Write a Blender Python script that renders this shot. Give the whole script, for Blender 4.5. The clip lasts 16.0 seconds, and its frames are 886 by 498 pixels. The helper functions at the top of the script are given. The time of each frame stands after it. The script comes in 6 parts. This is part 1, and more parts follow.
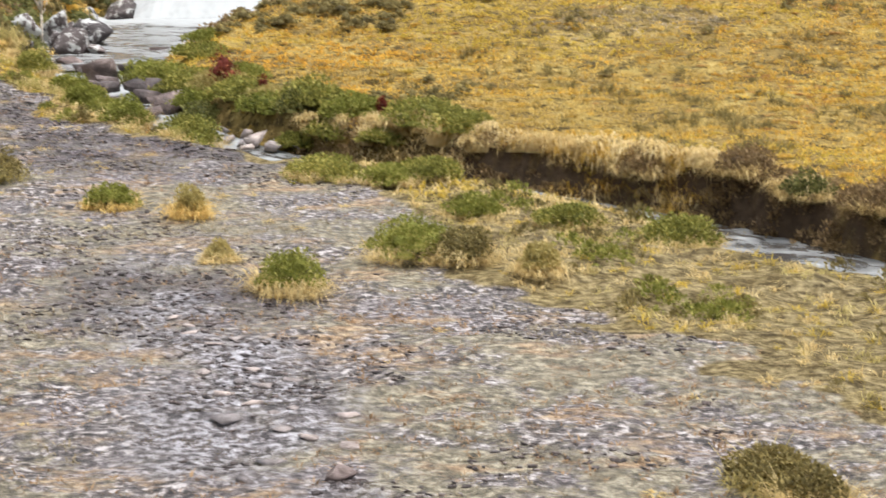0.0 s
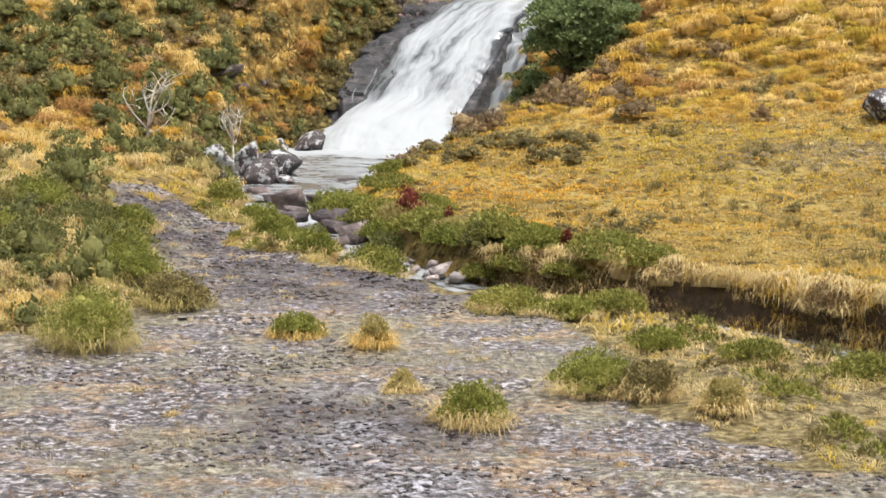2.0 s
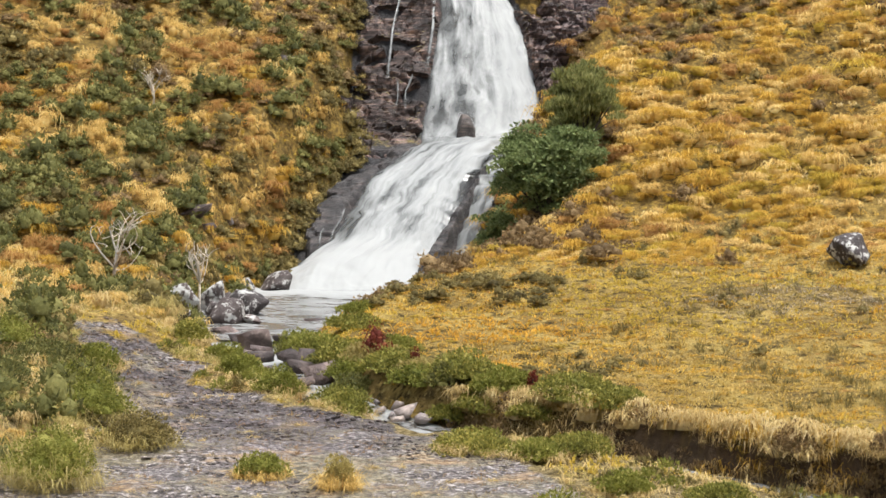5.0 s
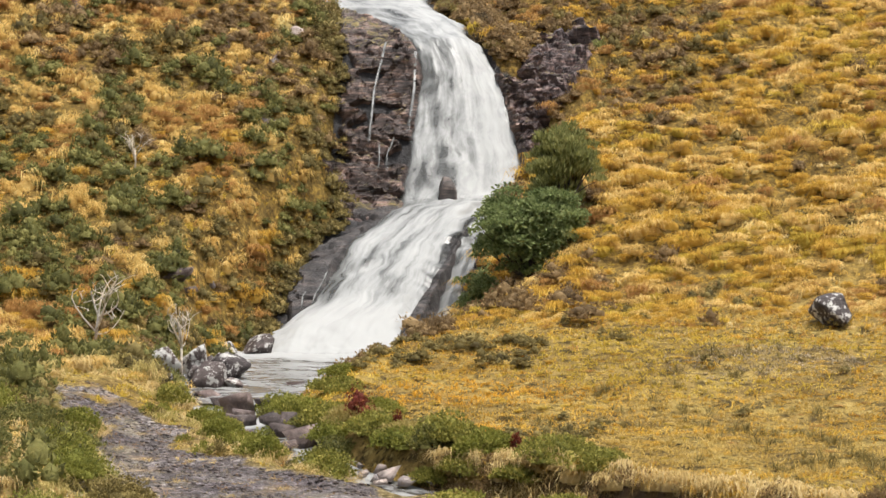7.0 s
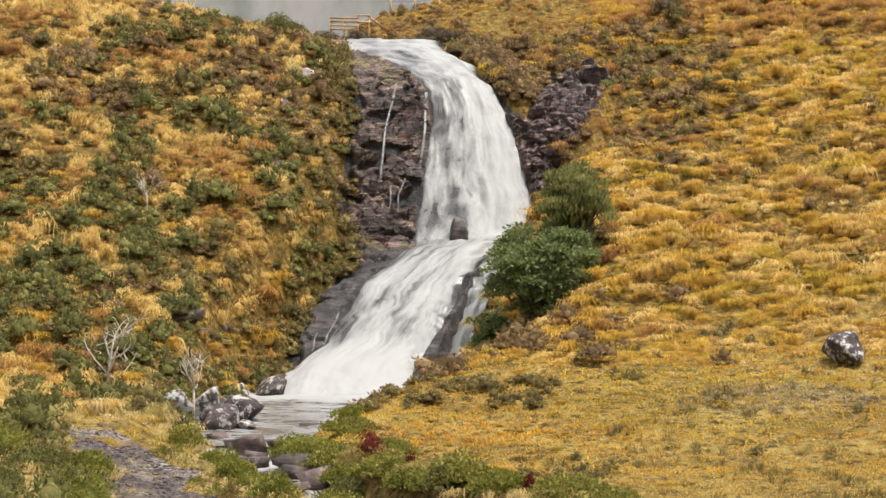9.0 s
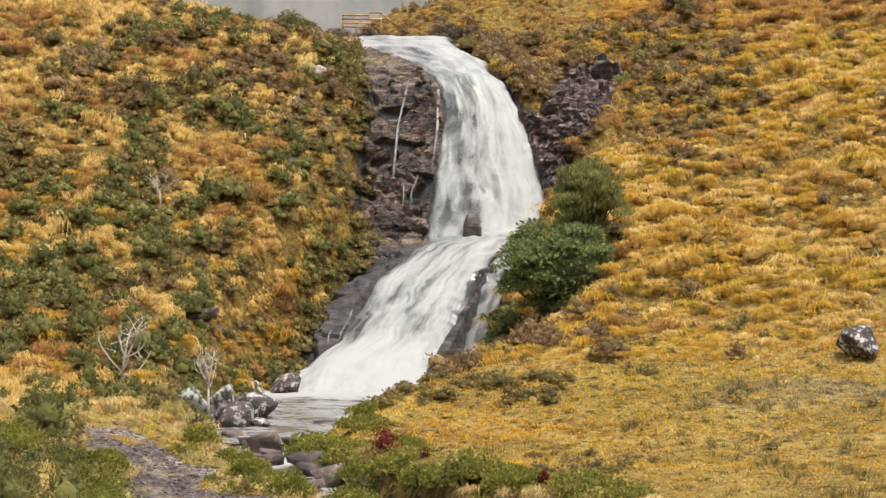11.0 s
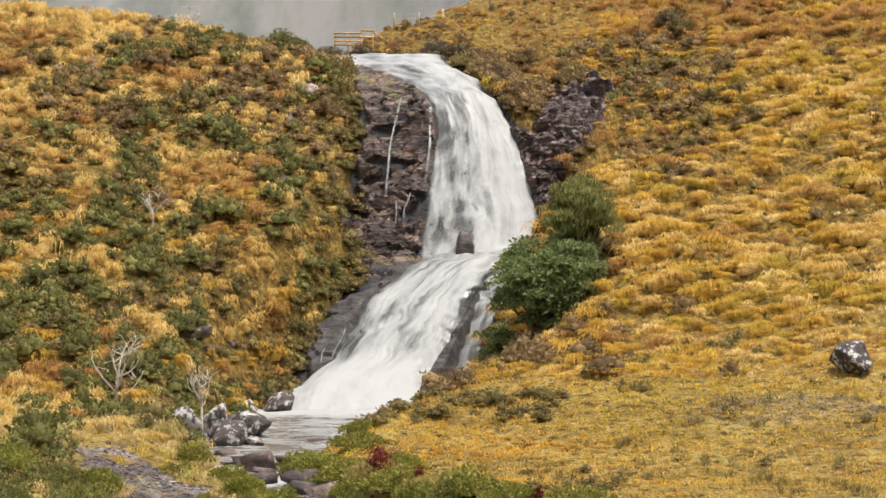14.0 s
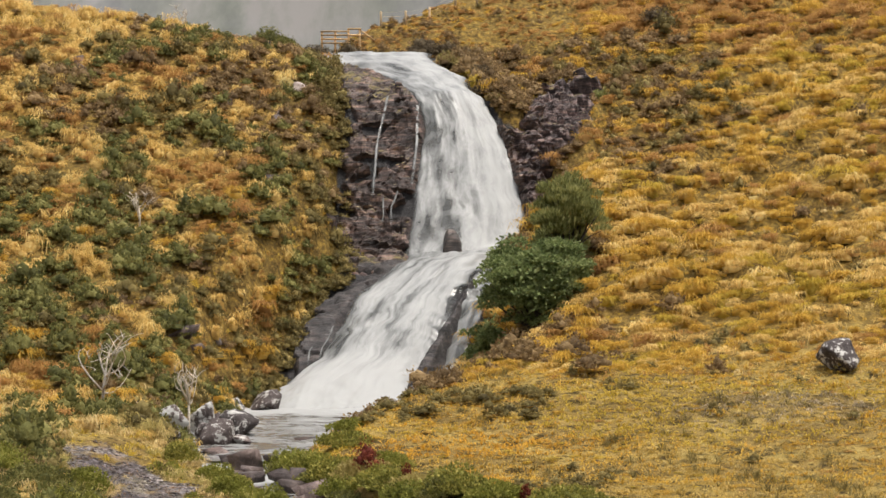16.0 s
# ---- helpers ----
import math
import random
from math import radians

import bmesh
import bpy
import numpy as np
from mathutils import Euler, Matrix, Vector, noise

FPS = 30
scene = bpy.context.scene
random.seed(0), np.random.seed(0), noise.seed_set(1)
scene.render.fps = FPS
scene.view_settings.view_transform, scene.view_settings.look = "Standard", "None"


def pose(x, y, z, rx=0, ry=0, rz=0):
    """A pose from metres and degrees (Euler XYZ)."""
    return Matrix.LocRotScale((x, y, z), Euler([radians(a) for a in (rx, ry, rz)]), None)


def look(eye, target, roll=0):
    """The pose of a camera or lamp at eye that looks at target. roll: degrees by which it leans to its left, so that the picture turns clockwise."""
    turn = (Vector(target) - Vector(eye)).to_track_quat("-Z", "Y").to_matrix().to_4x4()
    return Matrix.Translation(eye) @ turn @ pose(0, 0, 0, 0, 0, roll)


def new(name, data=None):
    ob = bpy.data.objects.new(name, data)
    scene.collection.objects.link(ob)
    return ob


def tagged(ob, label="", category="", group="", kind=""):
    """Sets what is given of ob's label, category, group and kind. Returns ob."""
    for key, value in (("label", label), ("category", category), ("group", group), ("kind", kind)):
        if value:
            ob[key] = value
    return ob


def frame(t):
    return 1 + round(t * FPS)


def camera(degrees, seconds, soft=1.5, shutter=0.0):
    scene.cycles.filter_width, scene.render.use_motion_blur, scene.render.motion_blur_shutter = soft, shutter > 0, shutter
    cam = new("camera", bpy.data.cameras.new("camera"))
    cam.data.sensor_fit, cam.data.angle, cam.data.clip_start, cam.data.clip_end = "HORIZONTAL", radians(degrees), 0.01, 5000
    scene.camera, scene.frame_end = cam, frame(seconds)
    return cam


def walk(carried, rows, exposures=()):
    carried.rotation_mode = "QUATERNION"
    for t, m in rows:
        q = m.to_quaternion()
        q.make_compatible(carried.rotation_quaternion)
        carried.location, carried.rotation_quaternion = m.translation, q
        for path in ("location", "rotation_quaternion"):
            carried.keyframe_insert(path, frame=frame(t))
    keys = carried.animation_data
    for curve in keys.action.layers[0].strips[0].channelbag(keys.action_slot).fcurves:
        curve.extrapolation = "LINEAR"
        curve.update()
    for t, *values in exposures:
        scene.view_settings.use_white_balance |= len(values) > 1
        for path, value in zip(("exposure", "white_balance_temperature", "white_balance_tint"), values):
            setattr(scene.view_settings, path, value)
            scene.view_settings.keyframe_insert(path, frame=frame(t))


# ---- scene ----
EYE = (0.0, 0.0, 6.0)
cam = camera(24.0, 16.0, soft=1.5, shutter=0.35)
TURNS = (
    (0.0, 80.752, -0.692, -4.144), (0.5, 81.61, -0.64, -1.965), (1.0, 82.603, -0.672, -0.283), (1.5, 83.438, -0.727, 0.55),
    (2.0, 84.313, -0.826, 0.964), (2.5, 85.045, -0.939, 1.055), (3.0, 85.842, -1.11, 0.976), (3.5, 86.515, -1.265, 0.785),
    (4.0, 87.225, -1.388, 0.503), (4.5, 87.75, -1.394, 0.275), (7.0, 89.927, -1.063, -0.422), (7.5, 90.359, -0.986, -0.37),
    (8.0, 90.741, -0.883, -0.251), (8.5, 90.951, -0.773, -0.17), (9.0, 91.035, -0.698, -0.097), (9.5, 91.011, -0.629, -0.033),
    (10.0, 90.909, -0.533, 0.092), (12.5, 91.167, -0.167, 0.311), (13.0, 91.291, -0.134, 0.207), (13.5, 91.352, -0.073, 0.134),
    (14.0, 91.42, -0.058, 0.086), (14.5, 91.5, 0.0, 0.0), (15.0, 91.526, -0.002, -0.135), (15.5, 91.5, -0.009, -0.228),
    (16.0, 91.369, 0.03, -0.265))
walk(cam, [(t, pose(*EYE, rx, ry, rz)) for t, rx, ry, rz in TURNS],
     exposures=((0.0, 0.74, 6100, 9), (2.0, 0.7, 6100, 9), (4.5, 0.64, 6200, 9), (7.0, 0.57, 6500, 10), (9.0, 0.53, 6650, 11), (15.6, 0.53, 6650, 11), (16.0, 0.33, 6650, 11)))

# ---- light: an overcast day ----
world = bpy.data.worlds.new("overcast_sky")
scene.world = world
world.use_nodes = True
wn, wl = world.node_tree.nodes, world.node_tree.links
sky = wn.new("ShaderNodeTexSky")
sky.sky_type, sky.sun_disc = "NISHITA", False
sky.sun_elevation, sky.sun_rotation = radians(75), radians(115)
sky.air_density, sky.dust_density = 1.0, 4.0
grey = wn.new("ShaderNodeHueSaturation")
grey.inputs["Saturation"].default_value = 0.25
wl.new(sky.outputs[0], grey.inputs["Color"])
wl.new(grey.outputs[0], wn["Background"].inputs["Color"])
wn["Background"].inputs["Strength"].default_value = 0.15
sun = new("sun", bpy.data.lights.new("sun", "SUN"))
sun.data.energy, sun.data.angle, sun.data.color = 2.9, radians(12), (1.0, 0.95, 0.88)
sun.matrix_world = look((17, -8, 70), (0, 0, 0))

# ---- materials ----
def node(nt, kind, **inputs):
    n = nt.nodes.new(kind)
    for key, value in inputs.items():
        n.inputs[key].default_value = value
    return n


def ramp(nt, source, stops):
    r = nt.nodes.new("ShaderNodeValToRGB")
    e = r.color_ramp.elements
    while len(e) < len(stops):
        e.new(0.5)
    for el, (at, col) in zip(e, stops):
        el.position, el.color = at, (*col, 1)
    nt.links.new(source, r.inputs[0])
    return r.outputs[0]


def noise_of(nt, scale, detail=4.0, stretch=None, rough=0.55, coords=None):
    """Noise over real-world position, in cycles a metre."""
    n = node(nt, "ShaderNodeTexNoise", Scale=scale, Detail=detail, Roughness=rough)
    src = coords or nt.nodes.new("ShaderNodeNewGeometry").outputs["Position"]
    if stretch:
        m = nt.nodes.new("ShaderNodeMapping")
        m.inputs["Scale"].default_value = stretch
        nt.links.new(src, m.inputs[0])
        src = m.outputs[0]
    nt.links.new(src, n.inputs["Vector"])
    return n.outputs["Fac"]


def math_of(nt, op, a, b, clamp=False):
    m = nt.nodes.new("ShaderNodeMath")
    m.operation, m.use_clamp = op, clamp
    for i, v in enumerate((a, b)):
        if isinstance(v, (int, float)):
            m.inputs[i].default_value = v
        else:
            nt.links.new(v, m.inputs[i])
    return m.outputs[0]


def mixed(nt, fac, a, b, blend="MIX"):
    m = nt.nodes.new("ShaderNodeMix")
    m.data_type, m.blend_type = "RGBA", blend
    for v, sock in ((fac, m.inputs[0]), (a, m.inputs[6]), (b, m.inputs[7])):
        if isinstance(v, tuple):
            sock.default_value = (*v, 1)
        elif isinstance(v, (int, float)):
            sock.default_value = v
        else:
            nt.links.new(v, sock)
    return m.outputs[2]


def steps(nt, value, lo, hi):
    m = nt.nodes.new("ShaderNodeMapRange")
    m.inputs[1].default_value, m.inputs[2].default_value = lo, hi
    nt.links.new(value, m.inputs[0])
    return m.outputs[0]


def start(name):
    m = bpy.data.materials.new(name)
    m.use_nodes = True
    return m, m.node_tree, m.node_tree.nodes["Principled BSDF"]


def bumped(nt, bsdf, height, strength, distance):
    b = node(nt, "ShaderNodeBump", Strength=strength, Distance=distance)
    nt.links.new(height, b.inputs["Height"])
    nt.links.new(b.outputs[0], bsdf.inputs["Normal"])


def plant(name, stops, patch=0.35, fine=1.3, island=0.38, rough=0.75, sheen=0.0, through_light=0.0):
    """Blades and leaves: patches of colour over the land, finer mottling, and each leaf a little different."""
    m, nt, b = start(name)
    g = nt.nodes.new("ShaderNodeNewGeometry")
    a = noise_of(nt, patch, 3)
    f = noise_of(nt, fine, 2)
    v = math_of(nt, "ADD", math_of(nt, "MULTIPLY", steps(nt, a, 0.3, 0.7), 0.55), math_of(nt, "MULTIPLY", steps(nt, f, 0.3, 0.7), 0.45))
    g9 = noise_of(nt, 9.0, 3, rough=0.6)
    v = math_of(nt, "ADD", math_of(nt, "MULTIPLY", v, 0.72), math_of(nt, "MULTIPLY", steps(nt, g9, 0.35, 0.65), 0.28))
    v = math_of(nt, "ADD", math_of(nt, "MULTIPLY", v, 1 - island), math_of(nt, "MULTIPLY", g.outputs["Random Per Island"], island))
    nt.links.new(ramp(nt, v, stops), b.inputs["Base Color"])
    b.inputs["Roughness"].default_value = rough
    b.inputs["Specular IOR Level"].default_value = 0.25
    bumped(nt, b, noise_of(nt, 7.0, 4, rough=0.65), 0.9, 0.14)
    if through_light:
        t = nt.nodes.new("ShaderNodeBsdfTranslucent")
        nt.links.new(b.inputs["Base Color"].links[0].from_socket, t.inputs["Color"])
        mix = nt.nodes.new("ShaderNodeMixShader")
        mix.inputs[0].default_value = through_light
        nt.links.new(b.outputs[0], mix.inputs[1])
        nt.links.new(t.outputs[0], mix.inputs[2])
        nt.links.new(mix.outputs[0], nt.nodes["Material Output"].inputs["Surface"])
    return m


def rock(name, dark, mid, pale, lichen=0.0, scale=1.2, rough=0.55, wet=0.0, pieces=False, bedded=0.0, moss=0.0):
    m, nt, b = start(name)
    base = ramp(nt, noise_of(nt, scale, 8, rough=0.65), ((0.3, dark), (0.52, mid), (0.75, pale)))
    rnd = nt.nodes.new("ShaderNodeObjectInfo").outputs["Random"]
    if pieces:
        rnd = nt.nodes.new("ShaderNodeNewGeometry").outputs["Random Per Island"]
    base = mixed(nt, 1.0, base, ramp(nt, rnd, ((0.0, (0.6, 0.6, 0.62)), (0.5, (1.0, 0.97, 0.95)), (1.0, (1.5, 1.4, 1.32)))), "MULTIPLY")
    if bedded:
        thin = noise_of(nt, 1.0, 6, stretch=(0.7, 0.7, 6.0), rough=0.7)
        base = mixed(nt, bedded, base, ramp(nt, thin, ((0.4, (0.35, 0.33, 0.33)), (0.5, (0.9, 0.86, 0.84)), (0.6, (2.2, 1.85, 1.65)))), "MULTIPLY")
    if moss:
        up = nt.nodes.new("ShaderNodeSeparateXYZ")
        nt.links.new(nt.nodes.new("ShaderNodeNewGeometry").outputs["Normal"], up.inputs[0])
        grown = math_of(nt, "MULTIPLY", steps(nt, up.outputs["Z"], 0.62, 0.8), steps(nt, noise_of(nt, 0.9, 5, rough=0.65), 0.53 - 0.1 * moss, 0.6 - 0.1 * moss))
        base = mixed(nt, grown, base, ramp(nt, noise_of(nt, 4, 4), ((0.4, (0.05, 0.042, 0.014)), (0.6, (0.2, 0.15, 0.045)))))
    if lichen:
        patch = steps(nt, noise_of(nt, 2.2, 7, rough=0.7), 0.65 - lichen * 0.1, 0.69 - lichen * 0.1)
        base = mixed(nt, patch, base, mixed(nt, noise_of(nt, 7, 4), (0.3, 0.29, 0.27), (0.7, 0.69, 0.65)))
    nt.links.new(base, b.inputs["Base Color"])
    b.inputs["Roughness"].default_value = rough
    if wet:
        nt.links.new(ramp(nt, noise_of(nt, 0.8, 4), ((0.35, (0.3,) * 3), (0.65, (0.7,) * 3))), b.inputs["Roughness"])
    b.inputs["Specular IOR Level"].default_value = 0.32
    bumped(nt, b, noise_of(nt, 4, 8, rough=0.7), 0.7, 0.2)
    return m


GOLD = plant("golden_moor_grass", ((0.12, (0.245, 0.128, 0.0225)), (0.38, (0.479, 0.281, 0.0389)), (0.62, (0.652, 0.414, 0.0665)), (0.9, (0.784, 0.581, 0.194))), through_light=0.45)
TAWNY = plant("tawny_hill_grass", ((0.1, (0.344, 0.197, 0.0525)), (0.4, (0.596, 0.392, 0.111)), (0.65, (0.802, 0.58, 0.211)), (0.9, (0.85, 0.764, 0.384))), through_light=0.45)
STRAW = plant("bleached_straw_grass", ((0.1, (0.36, 0.24, 0.085)), (0.5, (0.64, 0.475, 0.2)), (0.9, (0.8, 0.67, 0.38))), through_light=0.45)
PALE = plant("pale_olive_grass", ((0.1, (0.2, 0.16, 0.05)), (0.5, (0.46, 0.37, 0.125)), (0.9, (0.7, 0.58, 0.27))), through_light=0.45)
GREEN_GRASS = plant("yellow_green_grass", ((0.1, (0.224, 0.167, 0.0253)), (0.5, (0.534, 0.373, 0.046)), (0.9, (0.77, 0.558, 0.127))), through_light=0.45)
ORANGE = plant("orange_gold_grass", ((0.1, (0.324, 0.145, 0.014)), (0.5, (0.648, 0.349, 0.035)), (0.9, (0.821, 0.514, 0.098))), through_light=0.45)
MEADOW_BROWN = plant("brown_olive_meadow_grass", ((0.1, (0.22, 0.142, 0.0361)), (0.5, (0.464, 0.316, 0.0773)), (0.9, (0.696, 0.502, 0.167))), through_light=0.45)
RUST = plant("rust_brown_grass", ((0.1, (0.207, 0.0994, 0.033)), (0.5, (0.425, 0.226, 0.0638)), (0.9, (0.644, 0.407, 0.143))), through_light=0.45)
HEATHER = plant("olive_heather", ((0.1, (0.0709, 0.0565, 0.0247)), (0.45, (0.192, 0.152, 0.0534)), (0.75, (0.354, 0.277, 0.0977)), (0.95, (0.566, 0.437, 0.185))), island=0.5, through_light=0.35)
BROWN_HEATHER = plant("brown_faded_heather", ((0.1, (0.0858, 0.0557, 0.0304)), (0.5, (0.253, 0.167, 0.0759)), (0.9, (0.476, 0.334, 0.162))), island=0.5, through_light=0.35)
BUSH = plant("dark_green_bush_leaf", ((0.1, (0.0793, 0.0842, 0.0185)), (0.5, (0.245, 0.239, 0.0475)), (0.9, (0.605, 0.505, 0.132))), island=0.5, through_light=0.35)
SHRUB_GREEN = plant("fresh_green_shrub", ((0.1, (0.0788, 0.0907, 0.0177)), (0.5, (0.246, 0.251, 0.0444)), (0.9, (0.513, 0.454, 0.128))), island=0.45, through_light=0.4)
TREE_GREEN = plant("tree_leaf_green", ((0.1, (0.07, 0.098, 0.034)), (0.5, (0.2, 0.25, 0.09)), (0.9, (0.42, 0.46, 0.21))), island=0.5, through_light=0.4)
TREE_OLIVE = plant("tree_leaf_olive", ((0.1, (0.0978, 0.109, 0.0391)), (0.5, (0.253, 0.262, 0.0862)), (0.9, (0.506, 0.494, 0.207))), island=0.5, through_light=0.4)
GREEN_HEATH = plant("green_olive_heather", ((0.1, (0.0561, 0.0597, 0.0201)), (0.5, (0.164, 0.161, 0.0464)), (0.9, (0.397, 0.361, 0.121))), island=0.5, through_light=0.35)
RED_LEAF = plant("red_autumn_leaf", ((0.1, (0.075, 0.0135, 0.00975)), (0.5, (0.188, 0.0375, 0.0195)), (0.9, (0.3, 0.105, 0.0375))), island=0.7, through_light=0.3)
WET_ROCK = rock("wet_dark_rock", (0.0234, 0.0182, 0.0169), (0.111, 0.0871, 0.0793), (0.416, 0.325, 0.28), scale=1.1, wet=1, bedded=0.85, moss=0.7)
SOAKED_ROCK = rock("soaked_rock", (0.022, 0.02, 0.02), (0.07, 0.066, 0.066), (0.15, 0.14, 0.135), scale=1.2, wet=1, bedded=0.5)
PURPLE_ROCK = rock("purple_brown_rock", (0.022, 0.016, 0.017), (0.12, 0.092, 0.09), (0.46, 0.385, 0.36), scale=1.9, wet=1, bedded=0.8, moss=0.35)
BOULDER = rock("lichen_spotted_boulder", (0.025, 0.019, 0.018), (0.085, 0.066, 0.062), (0.22, 0.18, 0.168), lichen=1.15, scale=2.2, rough=0.6)
STONE = rock("brown_stream_stone", (0.0298, 0.0221, 0.0204), (0.106, 0.0799, 0.0731), (0.289, 0.234, 0.217), scale=2.0, wet=1)
PALE_BOULDER = rock("white_lichen_boulder", (0.03, 0.024, 0.022), (0.1, 0.08, 0.075), (0.25, 0.21, 0.2), lichen=1.75, scale=2.2, rough=0.6)
DARK_HEATH = plant("dark_lip_heather", ((0.1, (0.045, 0.034, 0.022)), (0.5, (0.115, 0.086, 0.05)), (0.9, (0.25, 0.19, 0.11))), island=0.5, through_light=0.3)
WORN = plant("worn_tan_turf", ((0.1, (0.123, 0.0977, 0.054)), (0.5, (0.309, 0.246, 0.151)), (0.9, (0.535, 0.428, 0.302))), through_light=0.3)
WORN_RUST = plant("worn_russet_turf", ((0.1, (0.144, 0.0765, 0.035)), (0.5, (0.324, 0.198, 0.1)), (0.9, (0.522, 0.378, 0.23))), through_light=0.3)
PALE_STONE = rock("pale_stone", (0.205, 0.172, 0.154), (0.369, 0.32, 0.3), (0.508, 0.452, 0.431), scale=3.0, rough=0.5)
BARK = rock("dark_bark", (0.03, 0.025, 0.02), (0.06, 0.05, 0.04), (0.12, 0.1, 0.08), scale=6, rough=0.85)
DEAD_WOOD = rock("bleached_dead_wood", (0.42, 0.37, 0.3), (0.62, 0.57, 0.48), (0.74, 0.69, 0.6), scale=5, rough=0.8)
TIMBER = rock("weathered_timber", (0.441, 0.285, 0.136), (0.63, 0.437, 0.224), (0.735, 0.532, 0.304), scale=3, rough=0.8)
POST_WOOD = rock("grey_weathered_post", (0.45, 0.357, 0.231), (0.62, 0.496, 0.326), (0.72, 0.583, 0.394), scale=4, rough=0.8)


def ground_material():
    """Peat, moor turf, trodden mud and bedrock, by what the land is made of at each spot, with some glints and shade
    put into the colours.
    """
    m, nt, b = start("moorland_ground")
    fac = {}
    for key in ("mud", "rock", "peat", "churn", "mire", "heath", "verge"):
        a = nt.nodes.new("ShaderNodeAttribute")
        a.attribute_name = key
        fac[key] = a.outputs["Fac"]
    turf = ramp(nt, noise_of(nt, 0.25, 8, rough=0.65), ((0.3, (0.13, 0.085, 0.034)), (0.46, (0.27, 0.185, 0.062)), (0.56, (0.38, 0.27, 0.085)), (0.7, (0.28, 0.225, 0.075))))
    turf = mixed(nt, steps(nt, noise_of(nt, 1.4, 5), 0.5, 0.66), turf, (0.075, 0.055, 0.024))
    turf = mixed(nt, steps(nt, noise_of(nt, 3.6, 7, rough=0.7), 0.53, 0.62), turf, (0.06, 0.042, 0.016))
    turf = mixed(nt, steps(nt, noise_of(nt, 2.9, 7, rough=0.7), 0.57, 0.66), turf, (0.5, 0.38, 0.14))
    # Hill ground coloured darker to stand in for shade between the tussocks.
    turf = mixed(nt, math_of(nt, "MULTIPLY", fac["heath"], 0.7), turf, ramp(nt, noise_of(nt, 3.2, 6, rough=0.7), ((0.4, (0.045, 0.028, 0.012)), (0.52, (0.16, 0.1, 0.028)), (0.64, (0.42, 0.27, 0.06)))))
    turf = mixed(nt, math_of(nt, "MULTIPLY", fac["verge"], 0.85), turf, ramp(nt, noise_of(nt, 3.4, 7, rough=0.7), ((0.4, (0.05, 0.037, 0.02)), (0.5, (0.17, 0.132, 0.068)), (0.62, (0.38, 0.305, 0.165)))))
    # Pale stops paint wet glints into the mud's colour, dark stops shaded hollows.
    mud = ramp(nt, noise_of(nt, 5.5, 5, rough=0.7), ((0.42, (0.02, 0.015, 0.013)), (0.48, (0.088, 0.07, 0.064)), (0.55, (0.22, 0.186, 0.172)), (0.61, (0.6, 0.545, 0.52))))
    dark = steps(nt, noise_of(nt, 0.45, 5, rough=0.65), 0.5, 0.6)
    mud = mixed(nt, math_of(nt, "MULTIPLY", dark, 0.7), mud, ramp(nt, noise_of(nt, 6.5, 5, rough=0.7), ((0.42, (0.022, 0.015, 0.015)), (0.51, (0.13, 0.1, 0.098)), (0.58, (0.5, 0.45, 0.45)))))
    tuft = noise_of(nt, 4.5, 7, rough=0.72)
    mud = mixed(nt, steps(nt, noise_of(nt, 0.3, 8, rough=0.76), 0.48, 0.55), mud, ramp(nt, tuft, ((0.38, (0.06, 0.05, 0.03)), (0.5, (0.185, 0.155, 0.1)), (0.62, (0.42, 0.365, 0.26)))))
    mud = mixed(nt, steps(nt, noise_of(nt, 0.5, 8, rough=0.74, stretch=(0.8, 1.3, 2)), 0.53, 0.62), mud, ramp(nt, tuft, ((0.38, (0.1, 0.06, 0.032)), (0.5, (0.28, 0.178, 0.096)), (0.62, (0.53, 0.39, 0.235)))))
    # Dark stops shade the bump's hollows; lilac-white stops are sky sheen as colour.
    pits_and_glints = noise_of(nt, 5.0, 5, rough=0.72)
    mud = mixed(nt, fac["churn"], mud, ramp(nt, pits_and_glints, ((0.41, (0.022, 0.017, 0.016)), (0.48, (0.13, 0.108, 0.106)), (0.54, (0.3, 0.275, 0.28)), (0.63, (0.56, 0.54, 0.565)))))
    # Dark trodden mud, its palest stop a painted wet shine.
    mud = mixed(nt, math_of(nt, "MULTIPLY", fac["mire"], 0.9), mud, ramp(nt, noise_of(nt, 4.2, 6, rough=0.72), ((0.42, (0.014, 0.01, 0.011)), (0.52, (0.06, 0.044, 0.047)), (0.6, (0.16, 0.13, 0.14)), (0.68, (0.4, 0.37, 0.4)))))
    stone = ramp(nt, noise_of(nt, 0.9, 9, rough=0.7), ((0.32, (0.008, 0.008, 0.009)), (0.52, (0.026, 0.024, 0.025)), (0.7, (0.07, 0.058, 0.056)), (0.85, (0.14, 0.12, 0.1))))
    edge = noise_of(nt, 0.9, 6)
    mf = steps(nt, math_of(nt, "ADD", fac["mud"], math_of(nt, "SUBTRACT", edge, 0.5)), 0.35, 0.65)
    rf = steps(nt, math_of(nt, "ADD", fac["rock"], math_of(nt, "SUBTRACT", edge, 0.5)), 0.4, 0.6)
    col = mixed(nt, rf, mixed(nt, mf, turf, mud), stone)
    col = mixed(nt, fac["peat"], col, mixed(nt, noise_of(nt, 2.5, 6), (0.026, 0.018, 0.013), (0.16, 0.11, 0.07)))
    nt.links.new(col, b.inputs["Base Color"])
    wet = steps(nt, noise_of(nt, 0.7, 6, rough=0.65), 0.45, 0.62)
    dry = math_of(nt, "SUBTRACT", 0.85, math_of(nt, "MULTIPLY", math_of(nt, "MULTIPLY", mf, wet), 0.5))
